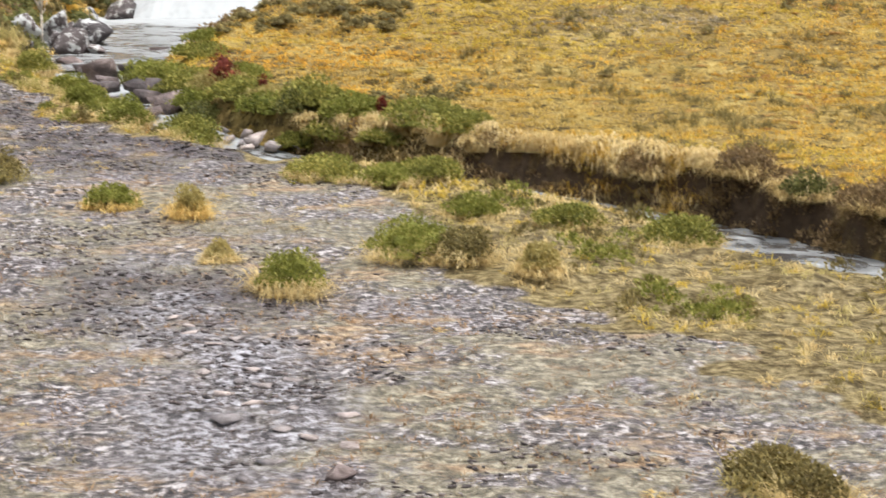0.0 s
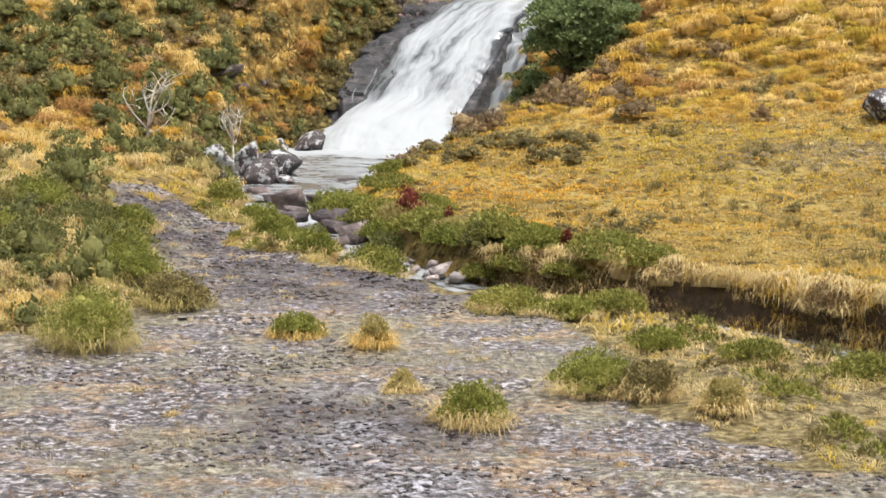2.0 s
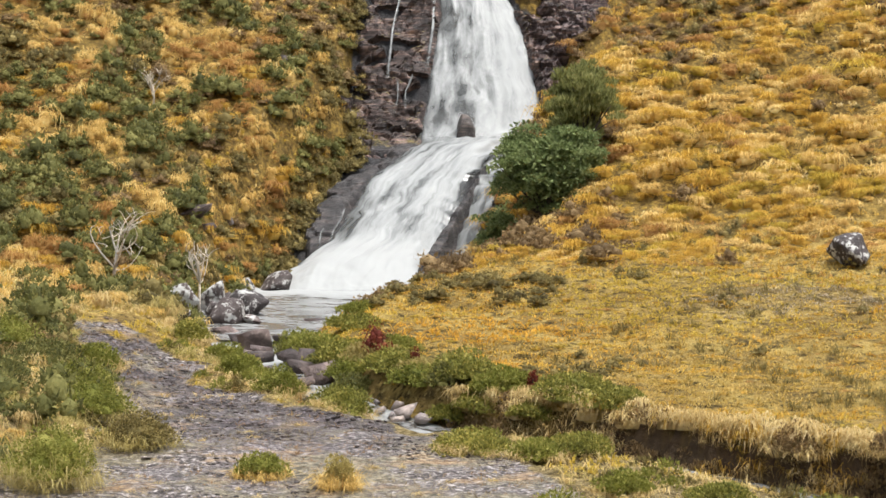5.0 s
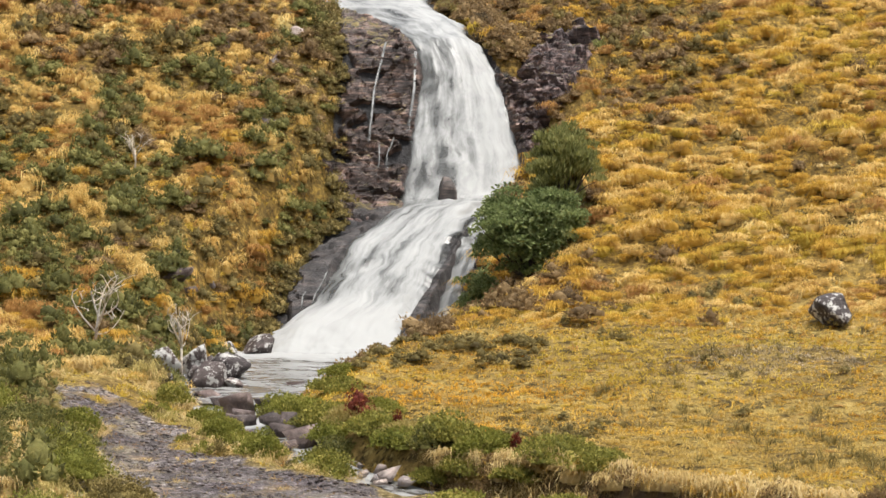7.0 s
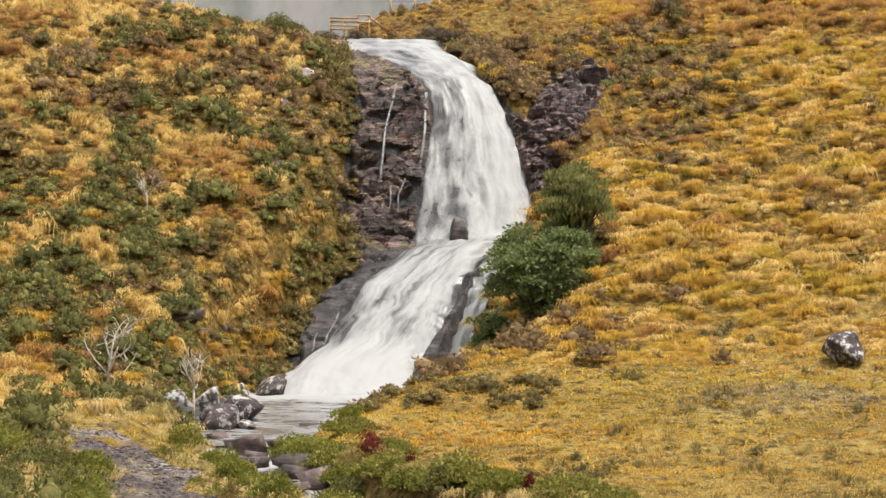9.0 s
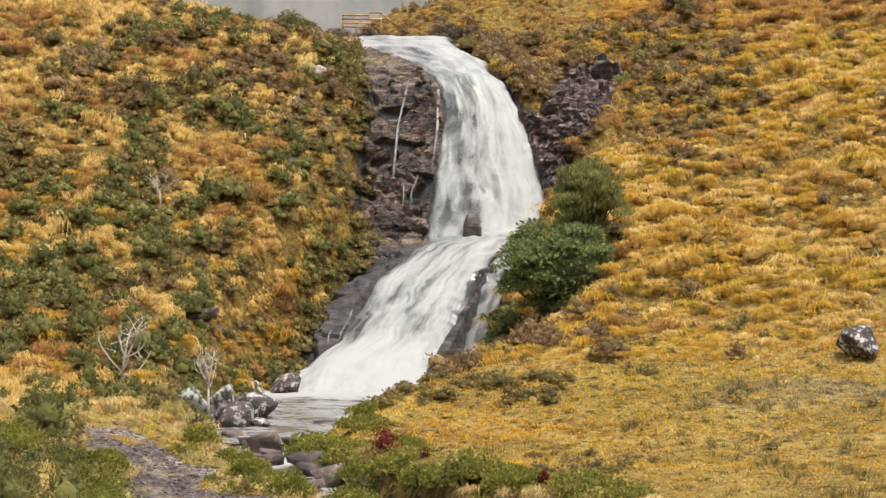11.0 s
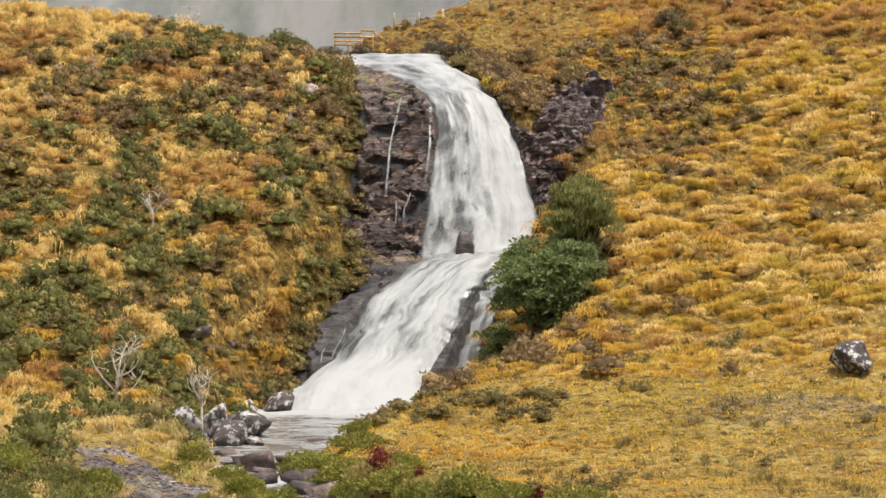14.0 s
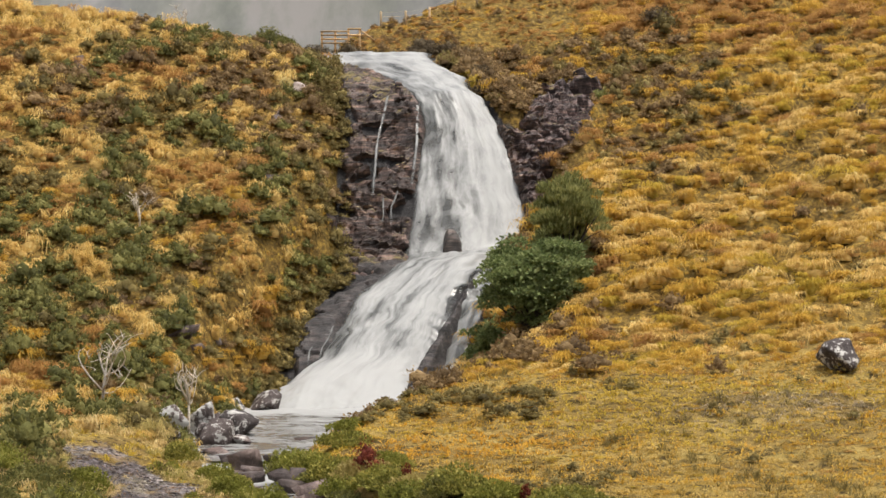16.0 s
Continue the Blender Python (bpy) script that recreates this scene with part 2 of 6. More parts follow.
    dry = math_of(nt, "SUBTRACT", dry, math_of(nt, "MULTIPLY", fac["churn"], 0.35))
    nt.links.new(math_of(nt, "SUBTRACT", dry, math_of(nt, "MULTIPLY", rf, 0.45), True), b.inputs["Roughness"])
    gloss = math_of(nt, "MAXIMUM", math_of(nt, "MULTIPLY", mf, 0.5), math_of(nt, "MULTIPLY", rf, 0.4))
    nt.links.new(math_of(nt, "ADD", gloss, 0.04), b.inputs["Specular IOR Level"])
    bumped(nt, b, noise_of(nt, 5.0, 6, rough=0.7), 1.0, 0.2)
    return m


GROUND = ground_material()


def water_material(name, foam_lo, foam_hi, along, across, deep, sheer=0.0):
    """Running water: dark glossy water with white foam streaked along the flow (u across, v along, in metres)."""
    m, nt, b = start(name)
    uv = nt.nodes.new("ShaderNodeUVMap")
    uv.uv_map = "flow"
    wob = nt.nodes.new("ShaderNodeTexNoise")
    wob.inputs["Scale"].default_value, wob.inputs["Detail"].default_value = 0.7, 3
    nt.links.new(uv.outputs[0], wob.inputs["Vector"])
    sway = nt.nodes.new("ShaderNodeVectorMath")
    sway.operation = "MULTIPLY_ADD"
    sway.inputs[1].default_value = (0.9, 0.9, 0)
    nt.links.new(wob.outputs["Color"], sway.inputs[0])
    nt.links.new(uv.outputs[0], sway.inputs[2])
    src = sway.outputs[0]
    streak = noise_of(nt, 1.0, 8, stretch=(across, along, 1), coords=src, rough=0.62)
    fine = noise_of(nt, 1.0, 5, stretch=(across * 3.0, along * 4, 1), coords=src, rough=0.6)
    patch = noise_of(nt, 1.0, 4, stretch=(across * 0.45, along * 1.5, 1), coords=src)
    a = nt.nodes.new("ShaderNodeAttribute")
    a.attribute_name = "foam"
    v = math_of(nt, "ADD", math_of(nt, "MULTIPLY", streak, 0.34), math_of(nt, "MULTIPLY", patch, 0.5))
    v = math_of(nt, "ADD", v, math_of(nt, "MULTIPLY", fine, 0.16))
    v = math_of(nt, "ADD", v, math_of(nt, "SUBTRACT", a.outputs["Fac"], 0.5))
    f = steps(nt, v, foam_lo, foam_hi)
    white = ramp(nt, v, ((0.36, (0.15, 0.158, 0.156)), (0.47, (0.24, 0.246, 0.243)), (0.6, (0.33, 0.334, 0.328))))
    nt.links.new(mixed(nt, f, deep, white), b.inputs["Base Color"])
    nt.links.new(math_of(nt, "ADD", math_of(nt, "MULTIPLY", f, 0.5), 0.12), b.inputs["Roughness"])
    bumped(nt, b, v, 0.3, 0.1)
    if sheer:
        nt.links.new(steps(nt, v, foam_lo - sheer, foam_hi - sheer), b.inputs["Alpha"])
    return m


SLIDE = water_material("sliding_white_water", 0.33, 0.52, 0.11, 1.5, (0.11, 0.114, 0.11), sheer=0.05)
FALL = water_material("falling_white_water", 0.33, 0.57, 0.27, 1.35, (0.12, 0.124, 0.12), sheer=0.08)
POOL = water_material("pool_water", 0.46, 0.6, 0.75, 0.4, (0.135, 0.128, 0.118))
BURN = water_material("stream_water", 0.42, 0.56, 0.6, 1.6, (0.06, 0.055, 0.05))


def mountain_material():
    """A far moor-clad mountainside: grassy streaks running down it, grey scree and faint gullies, with haze mixed into
    the colours.
    """
    m, nt, b = start("far_mountain_moor")
    run = noise_of(nt, 0.03, 6, stretch=(1.0, 0.35, 0.35), rough=0.65)
    patch = noise_of(nt, 0.009, 5)
    # Greyed greens carry the distance haze as base colour.
    base = ramp(nt, run, ((0.38, (0.08, 0.088, 0.077)), (0.5, (0.125, 0.13, 0.114)), (0.62, (0.175, 0.168, 0.16))))
    base = mixed(nt, steps(nt, patch, 0.45, 0.6), base, ramp(nt, run, ((0.4, (0.1, 0.1, 0.11)), (0.6, (0.19, 0.186, 0.19)))))
    nt.links.new(base, b.inputs["Base Color"])
    b.inputs["Roughness"].default_value = 0.95
    return m


MOUNTAIN = mountain_material()

# ---- land ----
def hashed(i, j, seed):
    v = np.sin(i * 127.1 + j * 311.7 + seed * 74.7) * 43758.5453
    return v - np.floor(v)


def wave(x, y, size, seed=0, octaves=1):
    """Smooth random heights, -1 to 1, with features of that size in metres."""
    out, amp, total = 0.0, 1.0, 0.0
    for o in range(octaves):
        u, v = x / size + seed * 17.3, y / size - seed * 9.1
        i, j = np.floor(u), np.floor(v)
        fu, fv = u - i, v - j
        fu, fv = fu * fu * (3 - 2 * fu), fv * fv * (3 - 2 * fv)
        a = hashed(i, j, seed) * (1 - fu) + hashed(i + 1, j, seed) * fu
        b = hashed(i, j + 1, seed) * (1 - fu) + hashed(i + 1, j + 1, seed) * fu
        out, total = out + amp * ((a * (1 - fv) + b * fv) * 2 - 1), total + amp
        amp, size, seed = amp * 0.5, size * 0.5, seed + 1
    return out / total


def ease(lo, hi, v):
    t = np.clip((v - lo) / (hi - lo), 0, 1)
    return t * t * (3 - 2 * t)


def table(ys, vs, soft):
    def f(y):
        return sum(np.interp(y + o * soft, ys, vs) for o in (-1, -0.5, 0, 0.5, 1)) / 5
    return f


# The stream's middle line, its bed, and how its banks open, by the distance north of the road.
STREAM_X = table((0, 25, 34, 42, 49.8, 57, 61.5, 65.5, 70, 78, 84, 92, 100, 106, 110, 116, 124, 128, 133, 140, 150, 170, 300),
                 (120, 80, 40, 22, 13.7, 10.1, 4.5, -1, -4.0, -6.8, -8.2, -8.6, -7.6, -6.0, -5.0, -3.6, -0.6, 0, -0.5, -1.5, -4, -9, -30), 1.0)
BED = table((0, 25, 42, 50, 57, 65, 70, 78, 84, 104, 108, 110, 116, 123, 126, 127, 133, 140, 150, 170, 300),
            (-5, -4.4, -3.2, -2.9, -2.7, -2.0, -1.5, -0.9, -0.7, -0.6, -0.3, 0.3, 3.7, 7.8, 8.3, 9.6, 18.5, 21.3, 23.25, 24.0, 26), 0.6)
HALF = table((0, 50, 57, 65, 78, 84, 92, 104, 110, 116, 124, 128, 133, 140, 150, 170, 300),
             (2, 1.5, 1.0, 0.8, 0.9, 1.3, 2.1, 3.2, 4.3, 4.0, 3.9, 6.0, 4.9, 4.2, 5.2, 3.6, 3), 1.0)
OPEN_L = table((0, 45, 84, 104, 116, 126, 133, 150, 300), (4, 2.5, 2, 4, 3.5, 2.5, 2.0, 2.2, 8), 2.0)
OPEN_R = table((0, 45, 60, 70, 80, 95, 108, 116, 126, 133, 150, 300), (4, 0.45, 0.45, 1.2, 3.0, 9, 11, 7, 5, 4, 5, 10), 2.0)
LAND_L = table((-50, 3, 12, 20, 28, 45, 65, 78, 85, 95, 103, 112, 120, 125, 135, 143, 150, 158, 175, 250, 600),
               (4.4, 4.4, 1, -2, -2.2, -2.0, -1.2, -0.3, 0.15, 1.3, 3, 7, 10.8, 13.5, 19, 23, 26.5, 27.6, 28, 24, 10), 2.0)
LAND_R = table((-50, 3, 12, 20, 28, 45, 55, 75, 86, 100, 105, 110, 118, 128, 140, 146, 164, 172, 200, 300, 600),
               (4.4, 4.4, 1, -2, -2.4, -1.75, -1.15, -0.1, 1.8, 3.6, 5.0, 7.0, 9.8, 14.2, 18.8, 21.4, 28.3, 31.0, 38, 50, 60), 2.0)


def beside(x, y):
    """How far east of the stream's middle line a spot lies (negative: west)."""
    slope = (STREAM_X(y + 0.5) - STREAM_X(y - 0.5))
    return (x - STREAM_X(y)) / np.sqrt(1 + slope * slope)


def land(x, y):
    """Height of the land, without small tussocks."""
    x, y = np.asarray(x, float), np.asarray(y, float)
    d = beside(x, y)
    far = ease(75, 100, y)
    left = LAND_L(y + far * 0.12 * np.clip(-x - 12, -20, 40)) + 0.9 * ease(-9, -13, x) * ease(48, 60, y) * ease(92, 80, y)
    left = left + 0.4 * ease(-3.4, -1.8, d) * ease(50, 57, y) * ease(72, 66, y)
    left = np.minimum(left, 23.8 + 0.16 * np.maximum(-x - 12, -3) + 0.0035 * np.maximum(-x - 12, 0) ** 2 - 0.02 * np.maximum(y - 150, 0) + 0.3 * wave(x, y, 7, 13) + 0.9 * ease(152, 159, y) * ease(-14, -9, x))
    right = LAND_R(y + ease(60, 90, y) * 0.3 * np.clip(x - 8, -8, 60))
    right = np.minimum(right, 25.2 + 0.42 * np.maximum(x + 8, -4) + 0.02 * np.maximum(x + 8, 0) ** 2 + 0.35 * wave(x, y, 8, 14))
    over = np.abs(d) - HALF(y)
    k = np.where(d < 0, ease(0, 1, over / OPEN_L(y)), ease(0, 1, over / OPEN_R(y)))
    k = np.maximum(k, ease(150.6, 154.0, y))
    z = BED(y) + (np.where(d < 0, left, right) - BED(y)) * k
    hill = ease(70, 100, y) * k
    z = z + hill * (0.55 * wave(x, y, 9, 3, 2)) + 0.1 * k * ease(20, 30, y) * wave(x, y, 3, 5, 2)
    return z


MUD_EAST = table((20, 28, 32.5, 37, 44, 50, 55, 58, 60, 62, 65, 70, 78, 84, 90), (13, 11, 9.5, 8.6, 4.6, 4.0, 3.4, 2.6, 1.2, -0.8, -4.2, -8.4, -11.2, -13.4, -15.0), 0.8)
MUD_WEST = table((20, 44, 48, 52, 56, 60, 66, 72, 78, 84, 90), (-40, -30, -17, -11.8, -9.9, -9.3, -10.4, -12.8, -14.2, -14.4, -15.0), 1.0)


def mud_at(x, y):
    """Where the turf is trodden away."""
    n = (1.9 - 0.2 * ease(54, 60, y)) * wave(x, y, 1.8, 9, 3) + 1.5 * wave(x, y, 4.5, 10, 2)
    m = ease(-0.3, 0.7, MUD_EAST(y) - x + n) * ease(-0.3, 0.7, x - MUD_WEST(y) + n) * ease(80, 76, y + 2 * n) * ease(15, 22, y)
    return m


# Where the falls run, west and east edge by the distance north.
FALL_W = table((107.4, 109.8, 111.4, 113, 114, 115.6, 117.6, 119.3, 121.7, 124, 125.2, 127, 129, 130.3, 131.7, 133, 135, 138, 139.6, 144, 150, 152, 158),
               (-9.4, -9.3, -9.0, -7.5, -6.4, -5.9, -5.5, -4.8, -3.2, -2.0, -1.7, -1.7, -1.35, -1.05, -0.85, -1.2, -2.2, -3.5, -5.3, -7.2, -9.0, -9.6, -10.6), 0.25)
FALL_E = table((107.4, 109.9, 112.5, 115.6, 118.8, 121.5, 123.2, 125.4, 126.6, 128, 129.6, 131, 132.8, 135, 138.7, 141, 144, 150, 152, 158),
               (-1.9, -1.7, -1.0, 0.25, 1.35, 2.2, 3.6, 5.4, 6.2, 5.85, 5.15, 4.65, 3.6, 2.75, 2.2, 1.1, 0.4, -0.2, -0.8, -4), 0.25)
CHUTE_W = table((109.8, 112, 118, 125), (-0.7, -0.1, 1.4, 2.9), 0.2)
CHUTE_E = table((109.8, 112, 118, 125), (1.4, 2.1, 3.2, 4.6), 0.2)

# Outlines of the bare rock beside the falls, in plan.
ROCK_WEST = ((-6.0, 139.2), (-5.6, 136.2), (-5.5, 133.4), (-5.0, 131.8), (-5.4, 130.0), (-5.0, 128.8), (-4.7, 128.0), (-6.2, 127.3), (-6.3, 124.6), (-4.9, 125.8), (-3.4, 122.7), (0.8, 122.7), (1.5, 126), (0.8, 135.8), (-3.0, 139.8))
ROCK_EAST = ((2.4, 132.6), (3.2, 126), (5.4, 126.8), (6.4, 128.7), (7.3, 129.7), (8.1, 130.2), (9.3, 133.2), (10.3, 137.4), (11.1, 141.7), (10.4, 143.6), (8.4, 142.6), (6.9, 140.4), (6.1, 133.0), (5.7, 131.8), (4.0, 131.9), (3.2, 132.8))
ROCK_SLAB = ((-3.1, 122.4), (-5.9, 119.3), (-6.8, 117.6), (-7.3, 114.0), (-7.6, 112.6), (-8.3, 110.2), (-7.6, 108.5), (-1.4, 108.6), (0.6, 111.6), (3.6, 118), (4.2, 124.5))


def inside(outline, x, y, soft):
    """1 inside a plan outline, falling to 0 over the soft edge outside it."""
    out, near = np.zeros_like(x, bool), np.full_like(x, 99.0)
    for (ax, ay), (bx, by) in zip(outline, outline[1:] + outline[:1]):
        cross = (ay > y) != (by > y)
        out ^= cross & (x < (bx - ax) * (y - ay) / (by - ay + 1e-9) + ax)
        t = np.clip(((x - ax) * (bx - ax) + (y - ay) * (by - ay)) / ((bx - ax) ** 2 + (by - ay) ** 2), 0, 1)
        near = np.minimum(near, np.hypot(x - ax - t * (bx - ax), y - ay - t * (by - ay)))
    return np.where(out, 1.0, ease(soft, 0, near))


def rock_at(x, y):
    """Where bedrock shows beside the falls and in the stream's bed."""
    u, v = x + 0.5 * wave(x, y, 1.4, 21, 2), y + 0.6 * wave(x, y, 1.6, 22, 2)
    r = np.maximum(np.maximum(inside(ROCK_WEST, u, v, 0.4), inside(ROCK_EAST, u, v, 0.4)), inside(ROCK_SLAB, u, v, 0.4))
    over = np.abs(beside(x, y)) - HALF(y)
    grown = ease(0.1, 0.6, x - FALL_E(y)) * ease(131.4, 132.6, y)
    return np.maximum(r, ease(60, 66, y) * ease(155, 150, y) * ease(0.5, -0.2, over) * (1 - grown))


def hummock(x, y):
    """Rows of thatch-like tussocks along the east slope, steep on the downhill side."""
    f = wave(x * 0.6, y * 0.9 - 0.65 * x, 1.5, 35, 2)
    return ease(100, 112, y) * ease(3, 7, x) * 0.62 * (ease(-0.25, 0.15, f) - 0.5)


def ground_height(x, y):
    x, y = np.asarray(x, float), np.asarray(y, float)
    mud, stone = mud_at(x, y), rock_at(x, y)
    turf = (1 - mud) * (1 - stone) * ease(20, 30, y)
    rough = 0.55 + 0.75 * ease(92, 112, y) + 0.4 * ease(100, 115, y) * (x > 4)
    z = land(x, y) + turf * (rough * (0.3 * wave(x, y, 1.7, 31, 2) + 0.12 * wave(x, y, 0.7, 33)) + hummock(x, y))
    z = z + mud * (0.06 * wave(x, y, 1.1, 41, 2) + 0.06 * wave(x * 0.8, y, 0.42, 43, 2))
    ledge = wave(x + 0.4 * y, y * 0.6, 2.2, 51, 3) * 0.7 + 0.5 * (np.floor(z / 0.8 + wave(x, y, 2.5, 55)) * 0.8 - z)
    calm = 0.25 + 0.75 * ease(-2.2, -0.6, np.abs(beside(x, y)) - HALF(y))
    return z + stone * ledge * ease(108, 112, y) * calm


def peat_at(x, y):
    """Bare dark peat on the steep cut bank of the stream."""
    d = beside(x, y)
    over = d - HALF(y)
    return ease(-0.3, 0.0, over) * ease(0.8, 0.4, over) * ease(40, 46, y) * ease(66, 62, y)


def churn_at(x, y):
    """Stony wet ground where water runs off over the trodden flat; its colour holds painted wet glints."""
    b = ease(2.6, 0.8, np.abs(x + 0.9 + 0.16 * (y - 34) + 0.6 * wave(x, y, 4, 47))) * ease(26, 29, y) * ease(49, 44, y)
    return b * ease(-0.5, 0.3, wave(x, y, 1.4, 45, 2))


def mire_at(x, y):
    """Deeply trodden dark mud along the path up to the pool."""
    a = ease(56, 62, y) * ease(83, 78, y) * ease(-0.2, 1.2, x - MUD_WEST(y)) * ease(0.8, -0.4, x - MUD_EAST(y))
    c = ease(3.4, 1.5, np.hypot((x + 2.6) * 0.7, (y - 43) * 0.8))
    return np.clip(a + 0.8 * c, 0, 1) * ease(-0.6, 0.2, wave(x, y, 1.5, 46, 2))


def cells(u, v, seed):
    """Broken cells: a random height for each, and how near the crack between two cells lies."""
    i, j = np.floor(u), np.floor(v)
    first, second, height = np.full(u.shape, 9.0), np.full(u.shape, 9.0), np.zeros(u.shape)
    for di in (-1, 0, 1):
        for dj in (-1, 0, 1):
            a, b = i + di, j + dj
            dist = np.hypot(a + hashed(a, b, seed) - u, b + hashed(a, b, seed + 5) - v)
            h = hashed(a, b, seed + 9)
            nearer = dist < first
            second = np.where(nearer, first, np.minimum(second, dist))
            height = np.where(nearer, h, height)
            first = np.where(nearer, dist, first)
    return height, second - first


def sheet(name, xs, ys, zs, material, attrs=(), uv=None):
    """A sheet of quads over a grid of rows and columns (arrays of shape rows x columns)."""
    rows, cols = zs.shape
    co = np.stack([xs, ys, zs], 2).reshape(-1, 3)
    i = np.arange(rows * cols).reshape(rows, cols)
    q = np.stack([i[:-1, :-1], i[:-1, 1:], i[1:, 1:], i[1:, :-1]], 2).reshape(-1, 4)
    me = bpy.data.meshes.new(name)
    me.from_pydata(co.tolist(), [], q.tolist())
    me.polygons.foreach_set("use_smooth", np.ones(len(q), bool))
    for key, vals in attrs:
        me.attributes.new(key, "FLOAT", "POINT").data.foreach_set("value", np.asarray(vals, np.float32).reshape(-1))
    if uv is not None:
        lay = me.uv_layers.new(name="flow")
        lay.data.foreach_set("uv", uv.reshape(-1, 2)[q.reshape(-1)].astype(np.float32).reshape(-1))
    me.materials.append(material)
    return me


def graded(edges):
    """Grid lines: (from, to, step) stretches laid end to end."""
    out = []
    for a, b, s in edges:
        out += list(np.arange(a, b, s))
    return np.array(out + [edges[-1][1]])


gx = graded(((-3000, -600, 300), (-600, -120, 40), (-120, -44, 4), (-44, -14, 0.55), (-14, 14, 0.25), (14, 48, 0.55), (48, 120, 4), (120, 600, 40), (600, 3000, 300)))
gy = graded(((-3000, -600, 300), (-600, -60, 40), (-60, 16, 2), (16, 24, 0.5), (24, 56, 0.18), (56, 108, 0.4), (108, 146, 0.36), (146, 175, 0.6), (175, 260, 3), (260, 700, 40), (700, 4000, 300)))
GX, GY = np.meshgrid(gx, gy)
ground = new("ground", sheet("ground", GX, GY, ground_height(GX, GY), GROUND,
                             (("mud", mud_at(GX, GY)), ("rock", rock_at(GX, GY)), ("peat", peat_at(GX, GY)), ("churn", churn_at(GX, GY)), ("mire", mire_at(GX, GY)), ("heath", ease(94, 106, GY)), ("verge", ease(0.5, -0.5, beside(GX, GY)) * ease(74, 64, GY)))))
tagged(ground, "wet moorland ground with trodden mud, turf and bedrock", "ground", kind="structure")
mx, my = np.meshgrid(np.linspace(-900, 900, 60), np.linspace(500, 1700, 40))
mz = 10 + 520 * ease(480, 1500, my + 60 * wave(mx, my, 300, 61, 3)) + 22 * wave(mx, my, 110, 63, 3) * ease(500, 600, my) + mx * 0.05
mountain = new("backdrop", sheet("mountain", mx, my, mz, MOUNTAIN))
tagged(mountain, "hazy grey-green mountainside far behind the moor", "mountain", kind="structure")


def rock_face():
    """The bare rock beside the falls: slabs, cracks and thin beds standing out from the hillside."""
    x = np.arange(-9.4, 13.2, 0.15)
    y = graded(((107.5, 125.5, 0.12), (125.5, 135.0, 0.06), (135.0, 147.0, 0.12)))
    X, Y = np.meshgrid(x, y)
    Z = land(X, Y)
    run = Y + Z
    U, V = X + 0.7 * wave(X, Y + Z, 1.5, 87, 3), Y + 0.7 * wave(X, Y + Z, 1.8, 88, 3)
    mask = np.maximum(np.maximum(inside(ROCK_WEST, U, V, 0.6), inside(ROCK_EAST, U, V, 0.6)), inside(ROCK_SLAB, U, V, 0.5))
    ledges = ease(0.34, 0.42, wave(X, Y + Z * 1.6, 2.4, 89, 3)) * ease(125.5, 127, Y)
    mask = mask * (1 - ledges)
    east = ease(2.5, 4.5, X - 0.1 * (Y - 126))
    wob = 0.25 * wave(X, run, 1.2, 81, 2)
    h1, e1 = cells(X / 1.8 + wob * 1.6, run / 4.6 + 0.12 * X + wob, 3)
    h2, e2 = cells(X / 0.8 + wob, run / 1.5 + wob, 4)
    k1, f1 = cells(X / 1.2 + 0.25 * run + wob, run / 1.3 - 0.2 * X, 5)
    k2, f2 = cells(X / 0.6 + wob, run / 0.4 - 0.25 * X, 6)
    smooth = 0.5 * h1 + 0.22 * h2 - 0.2 * ease(0.1, 0, e1) - 0.08 * ease(0.1, 0, e2)
    tilted = (Z + 0.3 * X + 0.5 * wave(X, run, 2.2, 91, 3)) / (0.75 + 0.3 * hashed(np.floor(X / 2.3 + wob), 0 * X, 4))
    bed = (tilted - np.floor(tilted)) ** 1.6 * (0.35 + 0.65 * hashed(np.floor(tilted), np.floor(X / 1.7 + wob), 8))
    smooth = 0.7 * smooth + 0.42 * bed
    broken = 0.35 * bed + 0.75 * k1 + 0.35 * k2 - 0.25 * ease(0.14, 0, f1) - 0.12 * ease(0.14, 0, f2)
    slab = 0.22 * h1 + 0.08 * h2 - 0.1 * ease(0.08, 0, e1)
    low = ease(125.5, 123.5, Y)
    out = (smooth * (1 - east) + broken * east) * (1 - low) + slab * low
    out = out + 0.25 * wave(X, run, 2.5, 83, 3) + 0.05 * wave(X, run, 0.35, 85, 2)
    wet = ease(-0.1, 0.7, X - FALL_W(Y)) * ease(-0.1, 0.5, FALL_E(Y) - X)
    wet = np.maximum(wet, ease(-0.1, 0.3, X - CHUTE_W(Y)) * ease(-0.1, 0.3, CHUTE_E(Y) - X) * ease(126, 125, Y))
    wet = np.maximum(wet, ease(110, 108.8, Y))
    out = out * (1 - wet) + 0.45 * (1 - wet) * ease(0.6, 0.2, np.abs(X - (FALL_E(Y) + CHUTE_W(Y)) / 2)) * ease(118.5, 115, Y)
    way = np.stack([np.gradient(-Z, x, axis=1), np.gradient(-Z, y, axis=0), np.ones_like(Z)], 2)
    way /= np.linalg.norm(way, axis=2)[:, :, None]
    lift = np.where(mask > 0.98, 0.15 + out, -0.9 + mask * (1.05 + out)) - 0.5 * wet
    me = sheet("rock_face", X + way[:, :, 0] * lift, Y + way[:, :, 1] * lift, Z + way[:, :, 2] * lift, WET_ROCK, (("east", east),))
    me.polygons.foreach_set("use_smooth", np.zeros(len(me.polygons), bool))
    me.materials.append(PURPLE_ROCK)
